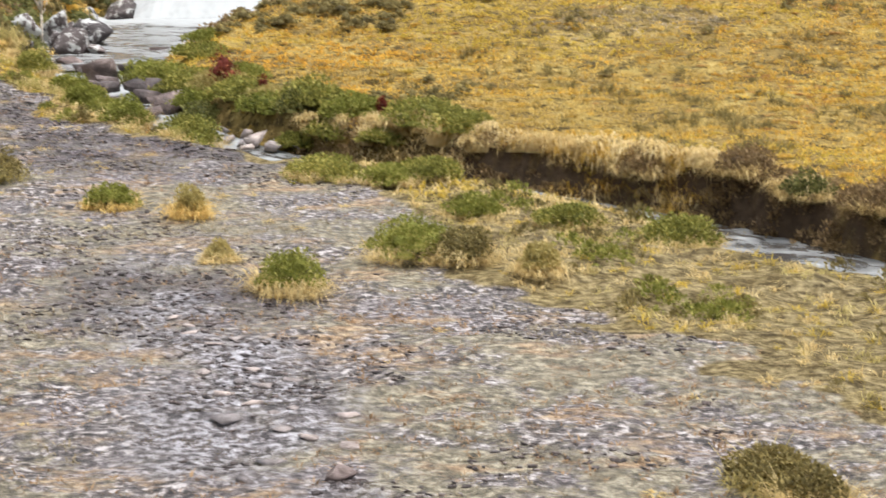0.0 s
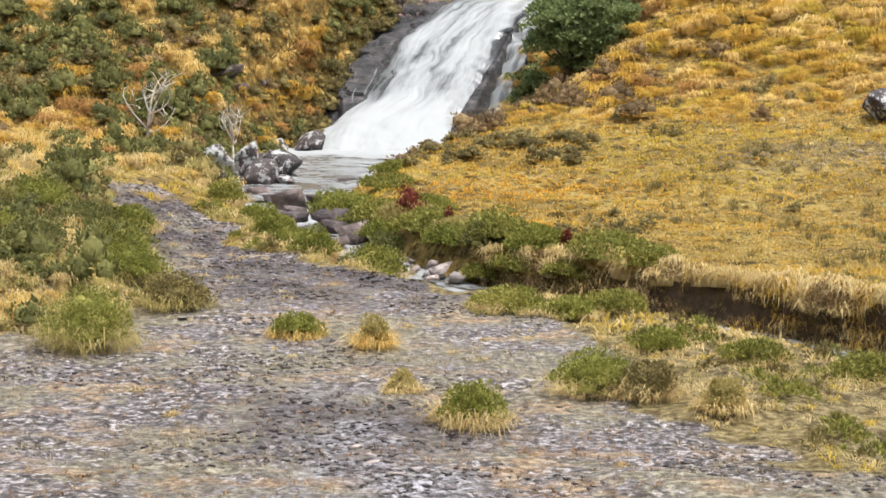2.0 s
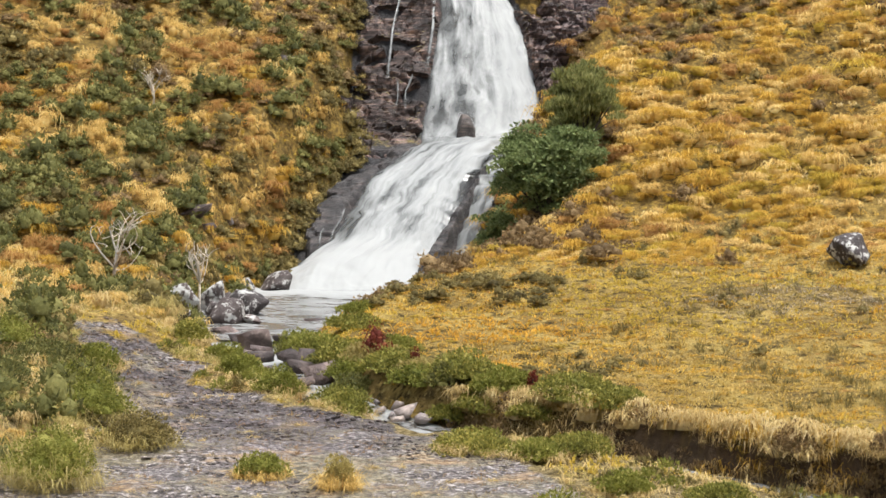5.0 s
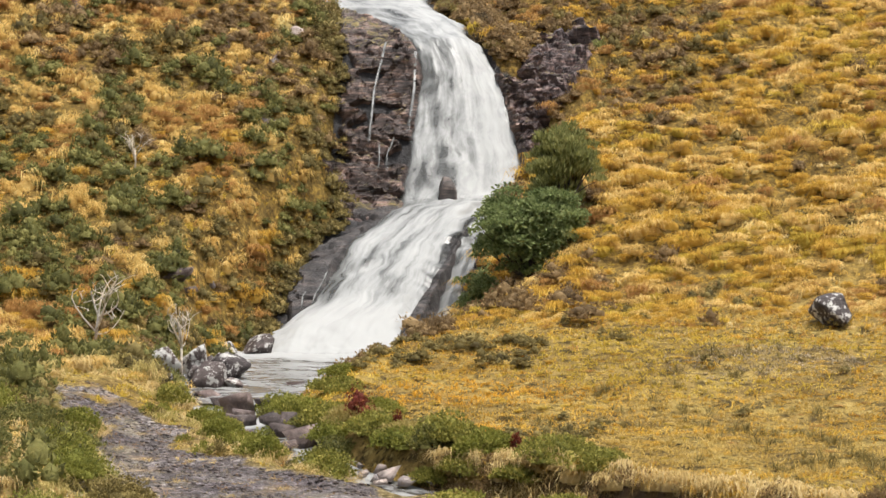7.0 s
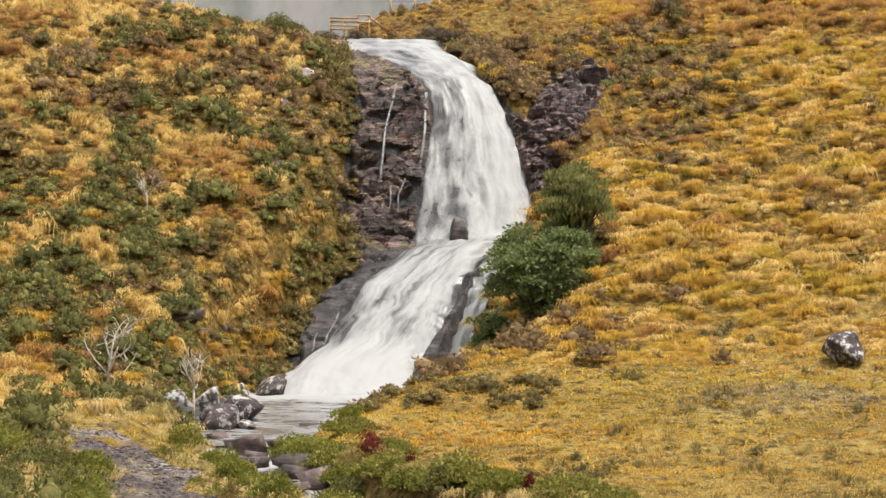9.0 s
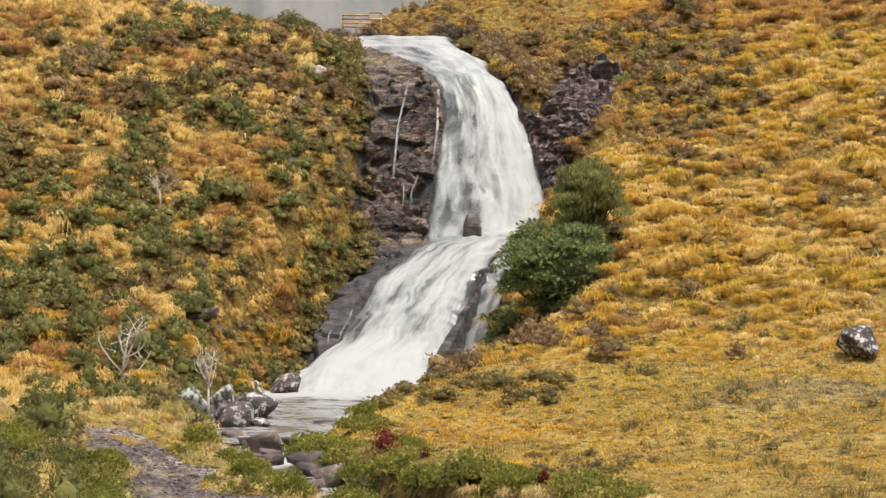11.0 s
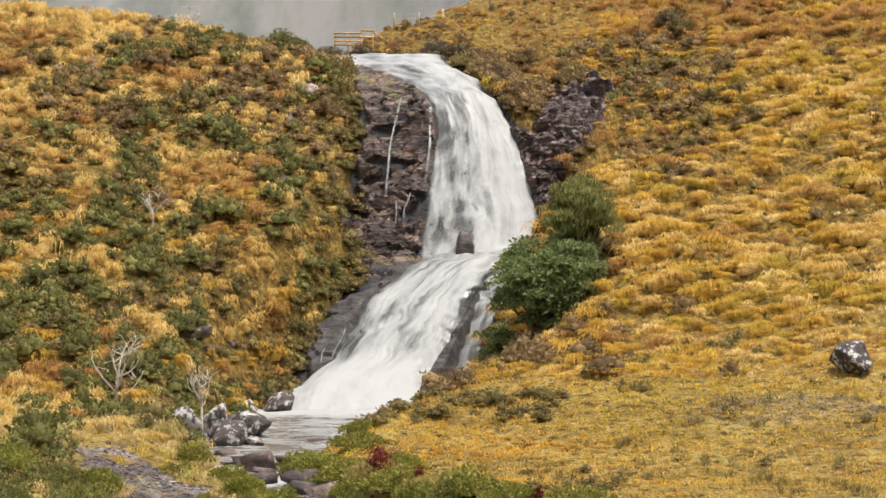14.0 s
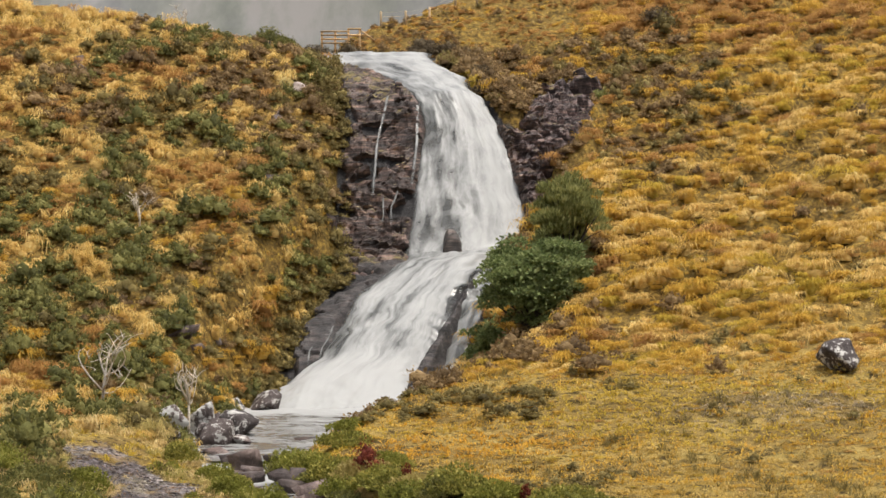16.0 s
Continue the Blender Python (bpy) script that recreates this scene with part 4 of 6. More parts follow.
def cover():
    p = spots(36000, 52, 172)
    extra = np.column_stack([rng.uniform(-13, -4, 2800), rng.uniform(100, 131, 2800)])
    extra_r = np.column_stack([rng.uniform(2, 12, 1400), rng.uniform(110, 146, 1400)])
    p = np.concatenate([p, extra, extra_r])
    x, y = p.T
    many = len(p)
    d, over = beside(x, y), np.abs(beside(x, y)) - HALF(y)
    mud, bare = mud_at(x, y), rock_at(x, y)
    clear = np.ones(many, bool)
    for tx, ty, tr in ((5.0, 109.4, 2.4), (7.3, 112.1, 1.7), (2.8, 111.2, 0.9), (-14.9, 93.8, 0.9), (-10.7, 91.4, 0.8), (-16.6, 117.6, 0.9), (-18.0, 148.5, 0.5)):
        clear &= np.hypot(x - tx, y - ty) > tr
    clear &= np.hypot((x + 1.0) / 1.9, (y - 63) / 3.6) > 1
    ok = ((over > 0.3) | (y > 155) | ((x > FALL_E(y) + 0.35) & (y > 131.8))) & (mud < 0.35) & (bare < 0.4) & clear
    left, right = ok & (d < 0), ok & (d > 0)
    n1 = wave(x, y * 0.75, 2.9, 101, 3)
    n2 = wave(x, y * 0.8, 6.0, 111, 2)
    n3 = wave(x, y, 1.5, 121, 2)
    pick, pick2 = rng.uniform(0, 1, many), rng.uniform(0, 1, many)
    fuzz = 5 * wave(x, y, 4, 125, 2) + 2.5 * rng.normal(size=many)
    low = np.where((y > 152.5) & (x < 12), 0.45, 1.0)
    meadow = right & (y + 0.25 * x + 1.6 * fuzz < 91) & (over > 1.5)
    band = right & (y > 90) & (np.abs(y - 0.75 * (x - 6) - 100 + 0.5 * fuzz) < 4.0) & (x < 9 + 0.3 * fuzz)
    brown = right & ((np.hypot((x - 13 + 0.5 * fuzz) / 7.5, (y - 139) / 16) < 1) | (np.hypot((x - 4 + 0.3 * fuzz) / 5.5, (y - 141) / 9) < 1)) & (low == 1)
    # heather: bushes standing a step apart
    square = np.floor(x / 0.8) * 4096 + np.floor(y / 1.0 + 0.4 * np.floor(x / 0.8))
    thin = np.zeros(many, bool)
    thin[np.unique(square, return_index=True)[1]] = True
    dense = n1 + 0.35 * n2 + 0.14 * rng.normal(size=many)
    west = (x < MUD_WEST(y) + 0.5) | (y > 82)
    heath = left & west & (y > 50) & (dense > -0.13 + 0.1 * ease(97, 90, y) + 0.2 * ease(88, 76, y) - 0.3 * spot(x, y, -12.6, 86, 2.4, 7) + 0.3 * spot(x, y, -17, 90, 4, 14) - 0.1 * spot(x, y, -26, 116, 12, 10) - 0.3 * spot(x, y, -9, 134, 6, 9) + 0.25 * spot(x, y, -17, 128, 7, 7) + 0.2 * spot(x, y, -28, 146, 8, 10))
    clump = heath & thin & (pick < np.where((over < 7) & (y > 100) & (y < 122), 0.8, 0.95))
    heath_r = right & thin & ~meadow & ((n3 + 0.4 * n2 > 0.5) & (pick < 0.16) | brown & (n3 > -0.35) & (pick < 0.55))
    gully = right & (((over < 3.5) & (y > 117)) | ((y > 133) & (x < 10 + 3 * n3) & (n1 > 0.2))) & (pick < 0.3)
    clump |= left & thin & (over < 4.5 + 2 * n3) & (y > 118) & (pick < 0.8)
    faded = clump & (wave(x, y, 5, 131, 2) + 0.25 * rng.normal(size=many) > 0.5 - 0.4 * ease(112, 138, y))
    green = clump & ~faded & (wave(x, y, 4, 133, 2) + 0.2 * rng.normal(size=many) > -0.15)
    rim = ok & (y > 134) & (y < 156) & (over < 2.2) & (pick < 0.5)
    hs = [dome(rng) for _ in range(10)]
    ty = rng.uniform(109, 140, 230)
    fringe = np.column_stack([np.interp(ty, (109, 112.6, 114, 117.6, 119.3, 122.4, 124.6, 127.3, 128.4, 130, 131.8, 133.4, 136, 140), (-9.3, -8.3, -8.0, -7.4, -6.5, -4.6, -6.6, -6.4, -5.2, -5.7, -5.4, -5.9, -6.1, -6.6)) + np.abs(rng.normal(size=230)) * -0.9 + 0.25, ty])
    stuff("rock_edge_heather", hs, fringe, rng.uniform(0.55, 1.35, 230), HEATHER, "olive heather overhanging the edge of the rock face", "heather")
    big = rng.uniform(0.75, 1.6, many) * np.where(rng.uniform(0, 1, many) < 0.18, 1.45, 1.0) * low * np.where((d < 0) & (y > 142), 0.6, 1.0)
    high = big * rng.uniform(0.8, 1.25, many)
    sel = (clump & ~faded & ~green) | (rim & (d < 0)) | (heath_r & (pick2 < 0.2))
    stuff("heather", hs, p[sel], big[sel], HEATHER, "olive-green heather clumps over the hillside", "heather", high[sel])
    stuff("green_heather", hs, p[green], big[green], GREEN_HEATH, "fresh green heather clumps over the hillside", "heather", high[green])
    sel = faded | (heath_r & (pick2 > 0.2)) | (band & (pick < 0.1)) | (rim & (d > 0)) | gully
    stuff("faded_heather", hs, p[sel], big[sel] * 0.9, BROWN_HEATHER, "brown faded heather clumps on the slope", "heather", high[sel] * 0.8)
    tufted = np.where(y < 80, 0.45, 0.75) * np.maximum(spot(x, y, 1.0, 86.5, 5.5, 3.6), np.maximum(spot(x, y, 3.6, 74.5, 2.6, 2.2), spot(x, y, 3.6, 70.5, 2.4, 2.2)))
    moss = meadow & (y > 64) & (x < 13) & (wave(x, y, 3.2, 127, 2) + 0.9 * tufted > 0.42) & (pick < 0.03 + 0.42 * tufted)
    stuff("meadow_heather", hs, p[moss], big[moss] * 0.6, HEATHER, "low olive heather patches in the meadow", "heather", high[moss] * 0.42)
    # loose grasses
    tall = [blades(11, 0.5, 0.95, 0.05, rng, 1.15) for _ in range(8)]
    grass = (left & ~clump & (pick > np.where(heath, 0.75, 0.45))) | (right & ~meadow & ~heath_r & (pick > 0.55) & ~(gully & (pick2 < 0.6)))
    tone = wave(x, y, 7, 141, 2) + 0.5 * n3 + 0.15 * rng.normal(size=many)
    green = grass & (tone > 0.36) & ~brown
    rust = (grass & (tone < np.where(d < 0, -0.62, -0.45))) | (left & grass & (over < 7) & (y > 100) & (y < 124) & (pick2 < 0.35)) | (band & (pick2 < 0.7) & ~heath_r) | (brown & grass & (pick2 < 0.55)) | (right & grass & (y > 146) & (pick2 < 0.65))
    gold = grass & ~green & ~rust
    straw = gold & ((pick2 > 0.86) | (left & (y < 99)))
    # Small dark clumps added to imitate the shaded gaps on the east slope.
    gap_tuft = right & thin & ~meadow & (n3 < 0.1) & (pick2 < 0.16)
    stuff("gap_heather", hs, p[gap_tuft], big[gap_tuft] * 0.5, HEATHER, "small heather tufts added as dark gaps between tussocks", "heather", high[gap_tuft] * 0.5)
    tawny = gold & ~straw & left & (wave(x, y, 6, 147, 2) + 0.5 * ease(118, 135, y) > -0.05)
    for nm, s, mat, lab in (("tawny_grass", tawny, TAWNY, "tawny bleached grass tussocks between heather bushes"),
                            ("golden_grass", gold & ~straw & ~tawny, GOLD, "golden autumn moor grass tussocks on the slopes"),
                            ("green_grass", green & ~rust, GREEN_GRASS, "yellow-green grass tussocks among golden grass"),
                            ("rust_grass", rust, RUST, "rust-brown grass and bracken on the slope"),
                            ("straw_grass", straw, STRAW, "bleached straw-coloured grass tussocks")):
        stuff(nm, tall, p[s], rng.uniform(0.5, 1.25, s.sum()) * low[s], mat, lab, "grass")
    # big drooping tussocks: rows along the steep east slope, lower ones elsewhere
    mops = [thatch(rng) for _ in range(10)]
    tufts = [(c * (0.72, 0.95, 1.15), t) for c, t in (thatch(rng, 95) for _ in range(10))]
    row = wave(x * 0.6, y * 0.9 - 0.65 * x, 1.5, 35, 2)
    square = np.floor(x / 0.68) * 4096 + np.floor(y / 0.85 + 0.37 * np.floor(x / 0.68))
    apart = np.zeros(many, bool)
    apart[np.unique(square, return_index=True)[1]] = True
    lump = right & apart & ~meadow & ~heath_r & (y > 92) & (row > -0.3) & (pick2 < np.where(brown, 0.45, 0.95))
    lump |= left & west & apart & ~clump & (y > 52) & (pick2 < np.where(heath, 0.5, 0.95))
    lump |= meadow & (row > -0.2) & (pick2 < 0.3)
    wide = rng.uniform(0.45, 1.1, many) * np.where(rng.uniform(0, 1, many) < 0.15, 1.35, 1.0) * np.where(d < 0, 1.0 - 0.3 * ease(82, 74, y), 1.0) * np.where(meadow, 0.6, 1.0) * low * np.where(d > 0, 0.55 + 0.45 * ease(90, 108, y), 1.0)
    thick = wide * rng.uniform(0.7, 1.15, many) * np.where(meadow, 0.4, np.where(d < 0, 0.95, 1.0))
    tone2 = wave(x, y, 5, 145, 2) + 0.5 * tone + 0.3 * rng.normal(size=many)
    turned = rng.uniform(-0.6, 0.6, many) + np.where(d < 0, rng.uniform(-1.6, 1.6, many), 0.5)
    sunny = spot(x, y, 11.5, 95.5, 4.5, 6) + 0.7 * spot(x, y, 17, 103, 5, 5)
    tone2 = tone2 + 0.6 * sunny
    ground_tint = np.where(band | brown, tone2 - 0.45, np.where(right & (y > 146), tone2 - 0.6, tone2))
    hill_tint = tone2 + 0.4 * sunny + 0.5 * ease(112, 130, y) * (d < 0) + 0.7 * rng.normal(size=many) * (d > 0)
    near = lump & left & (y + 3 * n3 < 86)
    for nm, k, mat, lab in (("pale_tussock", near & (pick < 0.3), STRAW, "bleached straw tussocks beside the path"), ("olive_tussock", near & (pick >= 0.3) & (pick < 0.7), PALE, "pale olive grass tussocks beside the path"),
                            ("amber_tussock", near & (pick >= 0.7), TAWNY, "amber grass tussocks beside the path")):
        stuff(nm, tufts, p[k], wide[k], mat, lab, "grass", thick[k], turn=turned[k])
    lump &= ~near
    s = lump & np.where(d < 0, hill_tint > 0.0, (np.abs(hill_tint) < 0.42) & (y > 92) & (y < 148) & ~brown & ~band)
    for nm, side, shape in (("tawny_tussock", left, tufts), ("slope_tussock", right, mops)):
        k = s & side
        stuff(nm, shape, p[k], wide[k], TAWNY, "drooping tawny grass tussocks on the hillside", "grass", thick[k], turn=turned[k])
    lump &= ~s
    for nm, lo, hi, mat, lab in (("rust_tussock", -9, -0.42, RUST, "drooping rust-brown grass tussocks on the slope"),
                                 ("golden_tussock", -0.42, 0.46, GOLD, "large drooping golden grass tussocks on the slope"),
                                 ("green_tussock", 0.46, 9, GREEN_GRASS, "drooping yellow-green grass tussocks on the slope")):
        s = lump & (ground_tint >= lo) & (ground_tint < hi)
        stuff(nm, mops, p[s], wide[s], mat, lab, "grass", thick[s], turn=turned[s])
    # short meadow grass
    q = spots(36000, 52, 98)
    x, y = q.T
    d, over = beside(x, y), np.abs(beside(x, y)) - HALF(y)
    m = (d > 0) & (over > 1.0) & (y + 0.25 * x + 3 * wave(x, y, 4, 159, 2) < 98)
    q, x, y = q[m], x[m], y[m]
    short = [blades(6, 0.34, 1.0, 0.045, rng, 0.9) for _ in range(6)]
    rush = (wave(x, y, 1.3, 155, 2) + 0.4 * wave(x, y, 7, 157) > 0.5) & (rng.uniform(0, 1, len(q)) < 0.4)
    stuff("rushes", [blades(18, 0.5, 0.6, 0.03, rng, 0.4) for _ in range(4)], q[rush], rng.uniform(0.5, 1.1, rush.sum()), HEATHER, "dark olive rush tufts in the meadow", "rushes")
    tone = 1.3 * wave(x * 0.7, y * 1.0, 5, 151, 3) + 0.25 * rng.normal(size=len(q))
    tone = tone + 1.0 * spot(x, y, 9, 84.5, 4.5, 7) + 0.5 * spot(x, y, 15, 83, 6, 5) - 1.1 * spot(x, y, 9.8, 68, 6, 3.6) - 0.4 * spot(x, y, 1.5, 78.5, 4, 3) - 0.4 * spot(x, y, 1.2, 70.5, 2.5, 3.5)
    orange = np.maximum(spot(x, y, 1.5, 79, 4.5, 2.6), spot(x, y, 1.0, 70.8, 1.8, 3.5)) > rng.uniform(0.3, 0.9, len(q))
    orange |= (tone < 0.35) & (tone > -0.3) & (rng.uniform(0, 1, len(q)) < 0.15)
    pale = spot(x, y, 14, 83.5, 4.5, 3.2) > rng.uniform(0.2, 1.1, len(q))
    stuff("short_pale_grass", short, q[pale], rng.uniform(0.6, 1.2, pale.sum()), WORN, "short pale grey-green grass in the wet part of the meadow", "grass")
    q, x, y, tone, orange = q[~pale], x[~pale], y[~pale], tone[~pale], orange[~pale]
    for nm, s, mat, lab in (("short_orange_grass", orange, ORANGE, "short orange-gold grass along the stream side of the meadow"),
                            ("short_golden_grass", (tone > -0.3) & (tone < 0.35) & ~orange, GOLD, "short golden meadow grass"),
                            ("short_green_grass", (tone >= 0.35) & ~orange, GREEN_GRASS, "short yellow-green meadow grass"),
                            ("short_rust_grass", (tone <= -0.3) & ~orange, MEADOW_BROWN, "short rust-brown meadow grass")):
        stuff(nm, short, q[s], rng.uniform(0.6, 1.3, s.sum()), mat, lab, "grass")
    # the rough verge between the trodden flat and the stream
    q = spots(25000, 26, 96)
    x, y = q.T
    d = beside(x, y)
    m = (d < -HALF(y) - 0.15) & (x > MUD_EAST(y) - 0.1) & (mud_at(x, y) < 0.5) & (np.hypot((x + 1.0) / 1.7, (y - 63) / 3.4) > 1)
    west = (x < MUD_WEST(y) + 0.2) & (mud_at(x, y) < 0.5) & (y > 44)
    n4, pick = wave(x, y, 1.6, 181, 2), rng.uniform(0, 1, len(q))
    fine = [sprigs(110, 0.45, 0.42, 0.07, rng, 6, 0.4) for _ in range(6)]
    wisps = [blades(20, 0.42, 0.95, 0.024, rng, 1.1) for _ in range(6)]
    for nm, s, pr, mat, lab, kd in (("verge_heather", (m | west) & (n4 > 0.12 + 0.2 * ease(66, 74, y)) & (pick < np.where(west, 0.2, 0.18)), fine, HEATHER, "olive heather along the stream verge", "heather"),
                                    ("verge_bush", (m | west) & (n4 > 0.3) & (pick > 0.8), fine, SHRUB_GREEN, "low green bushes along the stream verge", "bush"),
                                    ("verge_straw", (m | west) & (n4 < 0.4) & (pick < np.where(y < 47, 0.14, 0.42)), wisps, STRAW, "bleached grass tufts along the verge", "grass"),
                                    ("verge_grass", (m | west) & (n4 < 0.25) & (pick > np.where(y < 47, 0.92, 0.74)), wisps, PALE, "pale olive grass tufts along the verge", "grass"),
                                    ("verge_green", (m | west) & (pick > 0.42) & (pick < 0.52), wisps, GREEN_GRASS, "green grass tufts along the verge", "grass")):
        stuff(nm, pr, q[s], rng.uniform(0.4, 1.15, s.sum()), mat, lab, kd)
    shag = [blades(60, 0.6, 0.9, 0.022, rng, 1.2) for _ in range(6)]
    edge = (((x < MUD_WEST(y) + 0.6) & (x > MUD_WEST(y) - 14)) | (m & (y > 60) & (y < 92))) & (y > 46) & (y < 97) & (wave(x, y, 2.0, 185, 2) > -0.15) & (mud_at(x, y) < 0.6)
    for nm, s, mat, lab in (("edge_grass", edge & (pick < 0.26), PALE, "shaggy pale grass at the edge of the path"),
                            ("edge_bush", edge & (pick > 0.4) & (pick < 0.52), SHRUB_GREEN, "fresh green leafy growth at the edge of the path"),
                            ("edge_straw", edge & (pick > 0.86), STRAW, "shaggy bleached grass at the edge of the path")):
        stuff(nm, shag, q[s], rng.uniform(0.5, 1.3, s.sum()), mat, lab, "grass")
    loose = (mud_at(x, y) > 0.4) & (y > 50) & (y < 82) & (wave(x, y, 1.1, 183, 2) > 0.42) & (pick < 0.45)
    stuff("path_tuft", wisps, q[loose], rng.uniform(0.3, 0.8, loose.sum()), STRAW, "pale grass tufts on the muddy path", "grass")
    # grass and heather hanging over the cut bank
    yb = rng.uniform(40, 65, 2600)
    off = rng.uniform(-0.1, 0.7, 2600)
    slope = STREAM_X(yb + 0.5) - STREAM_X(yb - 0.5)
    ln = np.sqrt(1 + slope * slope)
    q = np.column_stack([STREAM_X(yb) + (HALF(yb) + off) / ln, yb - slope * (HALF(yb) + off) / ln])
    hang = [blades(38, 0.85, 1.2, 0.022, rng, 1.5) for _ in range(6)]
    n4, pick = wave(q[:, 0], q[:, 1], 2.2, 191, 2), rng.uniform(0, 1, len(q))
    s = (n4 < 0.15) & (pick < 0.2)
    stuff("bank_straw", hang, q[s], rng.uniform(0.6, 1.2, s.sum()), STRAW, "bleached grass drooping over the cut bank", "grass")
    s = (pick > 0.62) & (pick < 0.72) & (n4 < 0.3) & (off > 0.42)
    stuff("bank_tussock", mops, q[s], rng.uniform(0.45, 0.95, s.sum()), STRAW, "bleached tussocks hanging over the cut bank", "grass", rng.uniform(0.5, 1.0, s.sum()), turn=rng.uniform(-1.0, 0.1, s.sum()))
    s = (n4 < 0.1) & (pick > 0.84)
    stuff("bank_gold", hang, q[s], rng.uniform(0.6, 1.1, s.sum()), GOLD, "golden grass drooping over the cut bank", "grass")
    s = (n4 > 0.05) & (pick > 0.36) & (pick < 0.54)
    stuff("bank_heather", fine, q[s], rng.uniform(0.6, 1.3, s.sum()), BROWN_HEATHER, "brown heather overhanging the cut bank", "heather")
    # worn turf and clods on the trodden flat
    q = spots(24000, 26, 82)
    x, y = q.T
    tone = wave(x, y * 0.8, 3.2, 161, 3) + 0.12 * rng.normal(size=len(q))
    tone = tone + 0.4 * spot(x, y, -3.5, 51, 7, 5) - 0.7 * spot(x, y, -5.2, 35, 3.4, 4) - 0.6 * spot(x, y, 5, 33, 3.6, 4.5) - 0.5 * spot(x, y, -7.8, 47.6, 2.5, 2)
    m = (mud_at(x, y) > 0.3) & (beside(x, y) < 0) & (churn_at(x, y) < 0.4) & (np.abs(tone) > 0.1)
    q, tone = q[m], tone[m]
    tiny = [blades(11, 0.2, 1.3, 0.026, rng, 0.7) for _ in range(6)]
    for nm, s, mat, lab in (("worn_turf", tone > 0, WORN, "thin worn olive turf on trodden mud"),
                            ("worn_brown_turf", (tone < 0) & (rng.uniform(0, 1, len(q)) < 0.7), WORN_RUST, "thin worn brown turf on trodden mud")):
        stuff(nm, tiny, q[s], rng.uniform(0.5, 1.3, s.sum()), mat, lab, "grass", sink=0.0)
    q = spots(30000, 26, 80)
    x, y = q.T
    m = (mud_at(x, y) > 0.4) & (beside(x, y) < -1.5) & (wave(x, y, 2.5, 171, 2) + 0.4 * churn_at(x, y) + 0.8 * mire_at(x, y) > 0.2) & ((y < 60) | (rng.uniform(0, 1, len(q)) < 0.95))
    q = q[m]
    clods = [slab_shape((0.2, 0.15, 0.07), 300 + k, 8) for k in range(10)]
    stuff("mud_clods", clods, q, rng.uniform(0.25, 1.0, len(q)) * (1 + 0.3 * mire_at(q[:, 0], q[:, 1])), CLOD, "small mud clods and stones on trodden ground", "mud", sink=-0.008)


CLOD = rock("mud_clod", (0.032, 0.024, 0.021), (0.1, 0.08, 0.074), (0.25, 0.215, 0.205), scale=1.7, rough=0.4, pieces=True)
cover()

# ---- rocks and boulders ----
PILE = ((-8.95, 86.6, 1.7, 1.4, 1.35, 1, 0.16), (-8.6, 92.0, 2.0, 1.6, 1.6, 2, 0.14), (-8.1, 86.8, 1.25, 1.0, 0.65, 3, 0.2),
        (-11.4, 89.6, 1.6, 1.2, 1.6, 4, 0.1), (-10.4, 94.6, 1.4, 1.2, 1.5, 5, 0.1), (-8.75, 108.4, 2.1, 1.7, 1.5, 6, 0.15),
        (-10.0, 107.4, 1.0, 0.9, 1.1, 7, 0.15), (-13.3, 93.6, 0.8, 0.7, 0.7, 8, 0.2), (-11.1, 86.8, 1.1, 0.9, 0.8, 9, 0.2), (-9.3, 96.0, 1.2, 1.1, 1.3, 10, 0.15),
        (-12.3, 88.2, 1.0, 0.9, 0.8, 11, 0.2), (-10.0, 90.2, 0.9, 0.8, 1.0, 13, 0.15), (-9.7, 105.6, 0.7, 0.6, 0.6, 14, 0.25), (-10.3, 98.4, 1.0, 0.9, 0.9, 15, 0.2),
        (-12.3, 91.2, 0.9, 0.8, 0.8, 16, 0.2))
for bx, by, sx, sy, sz, seed, sink in PILE:
    stone("boulder", bx, by, (sx * 1.15, sy * 1.15, sz * 1.15), seed + 20, PALE_BOULDER if seed in (4, 5, 7, 16) else BOULDER, "dark boulder spotted with white lichen beside the pool", "boulder",
          sink, seed * 47.0, 4, base=max(drop(bx, by), -0.15), group="boulders beside the pool")
stone("boulder", 17.6, 90.6, (2.25, 2.0, 1.75), 44, BOULDER, "lone grey boulder with pale lichen on the grassy slope", "boulder", 0.2, 75, 4, facets=17)
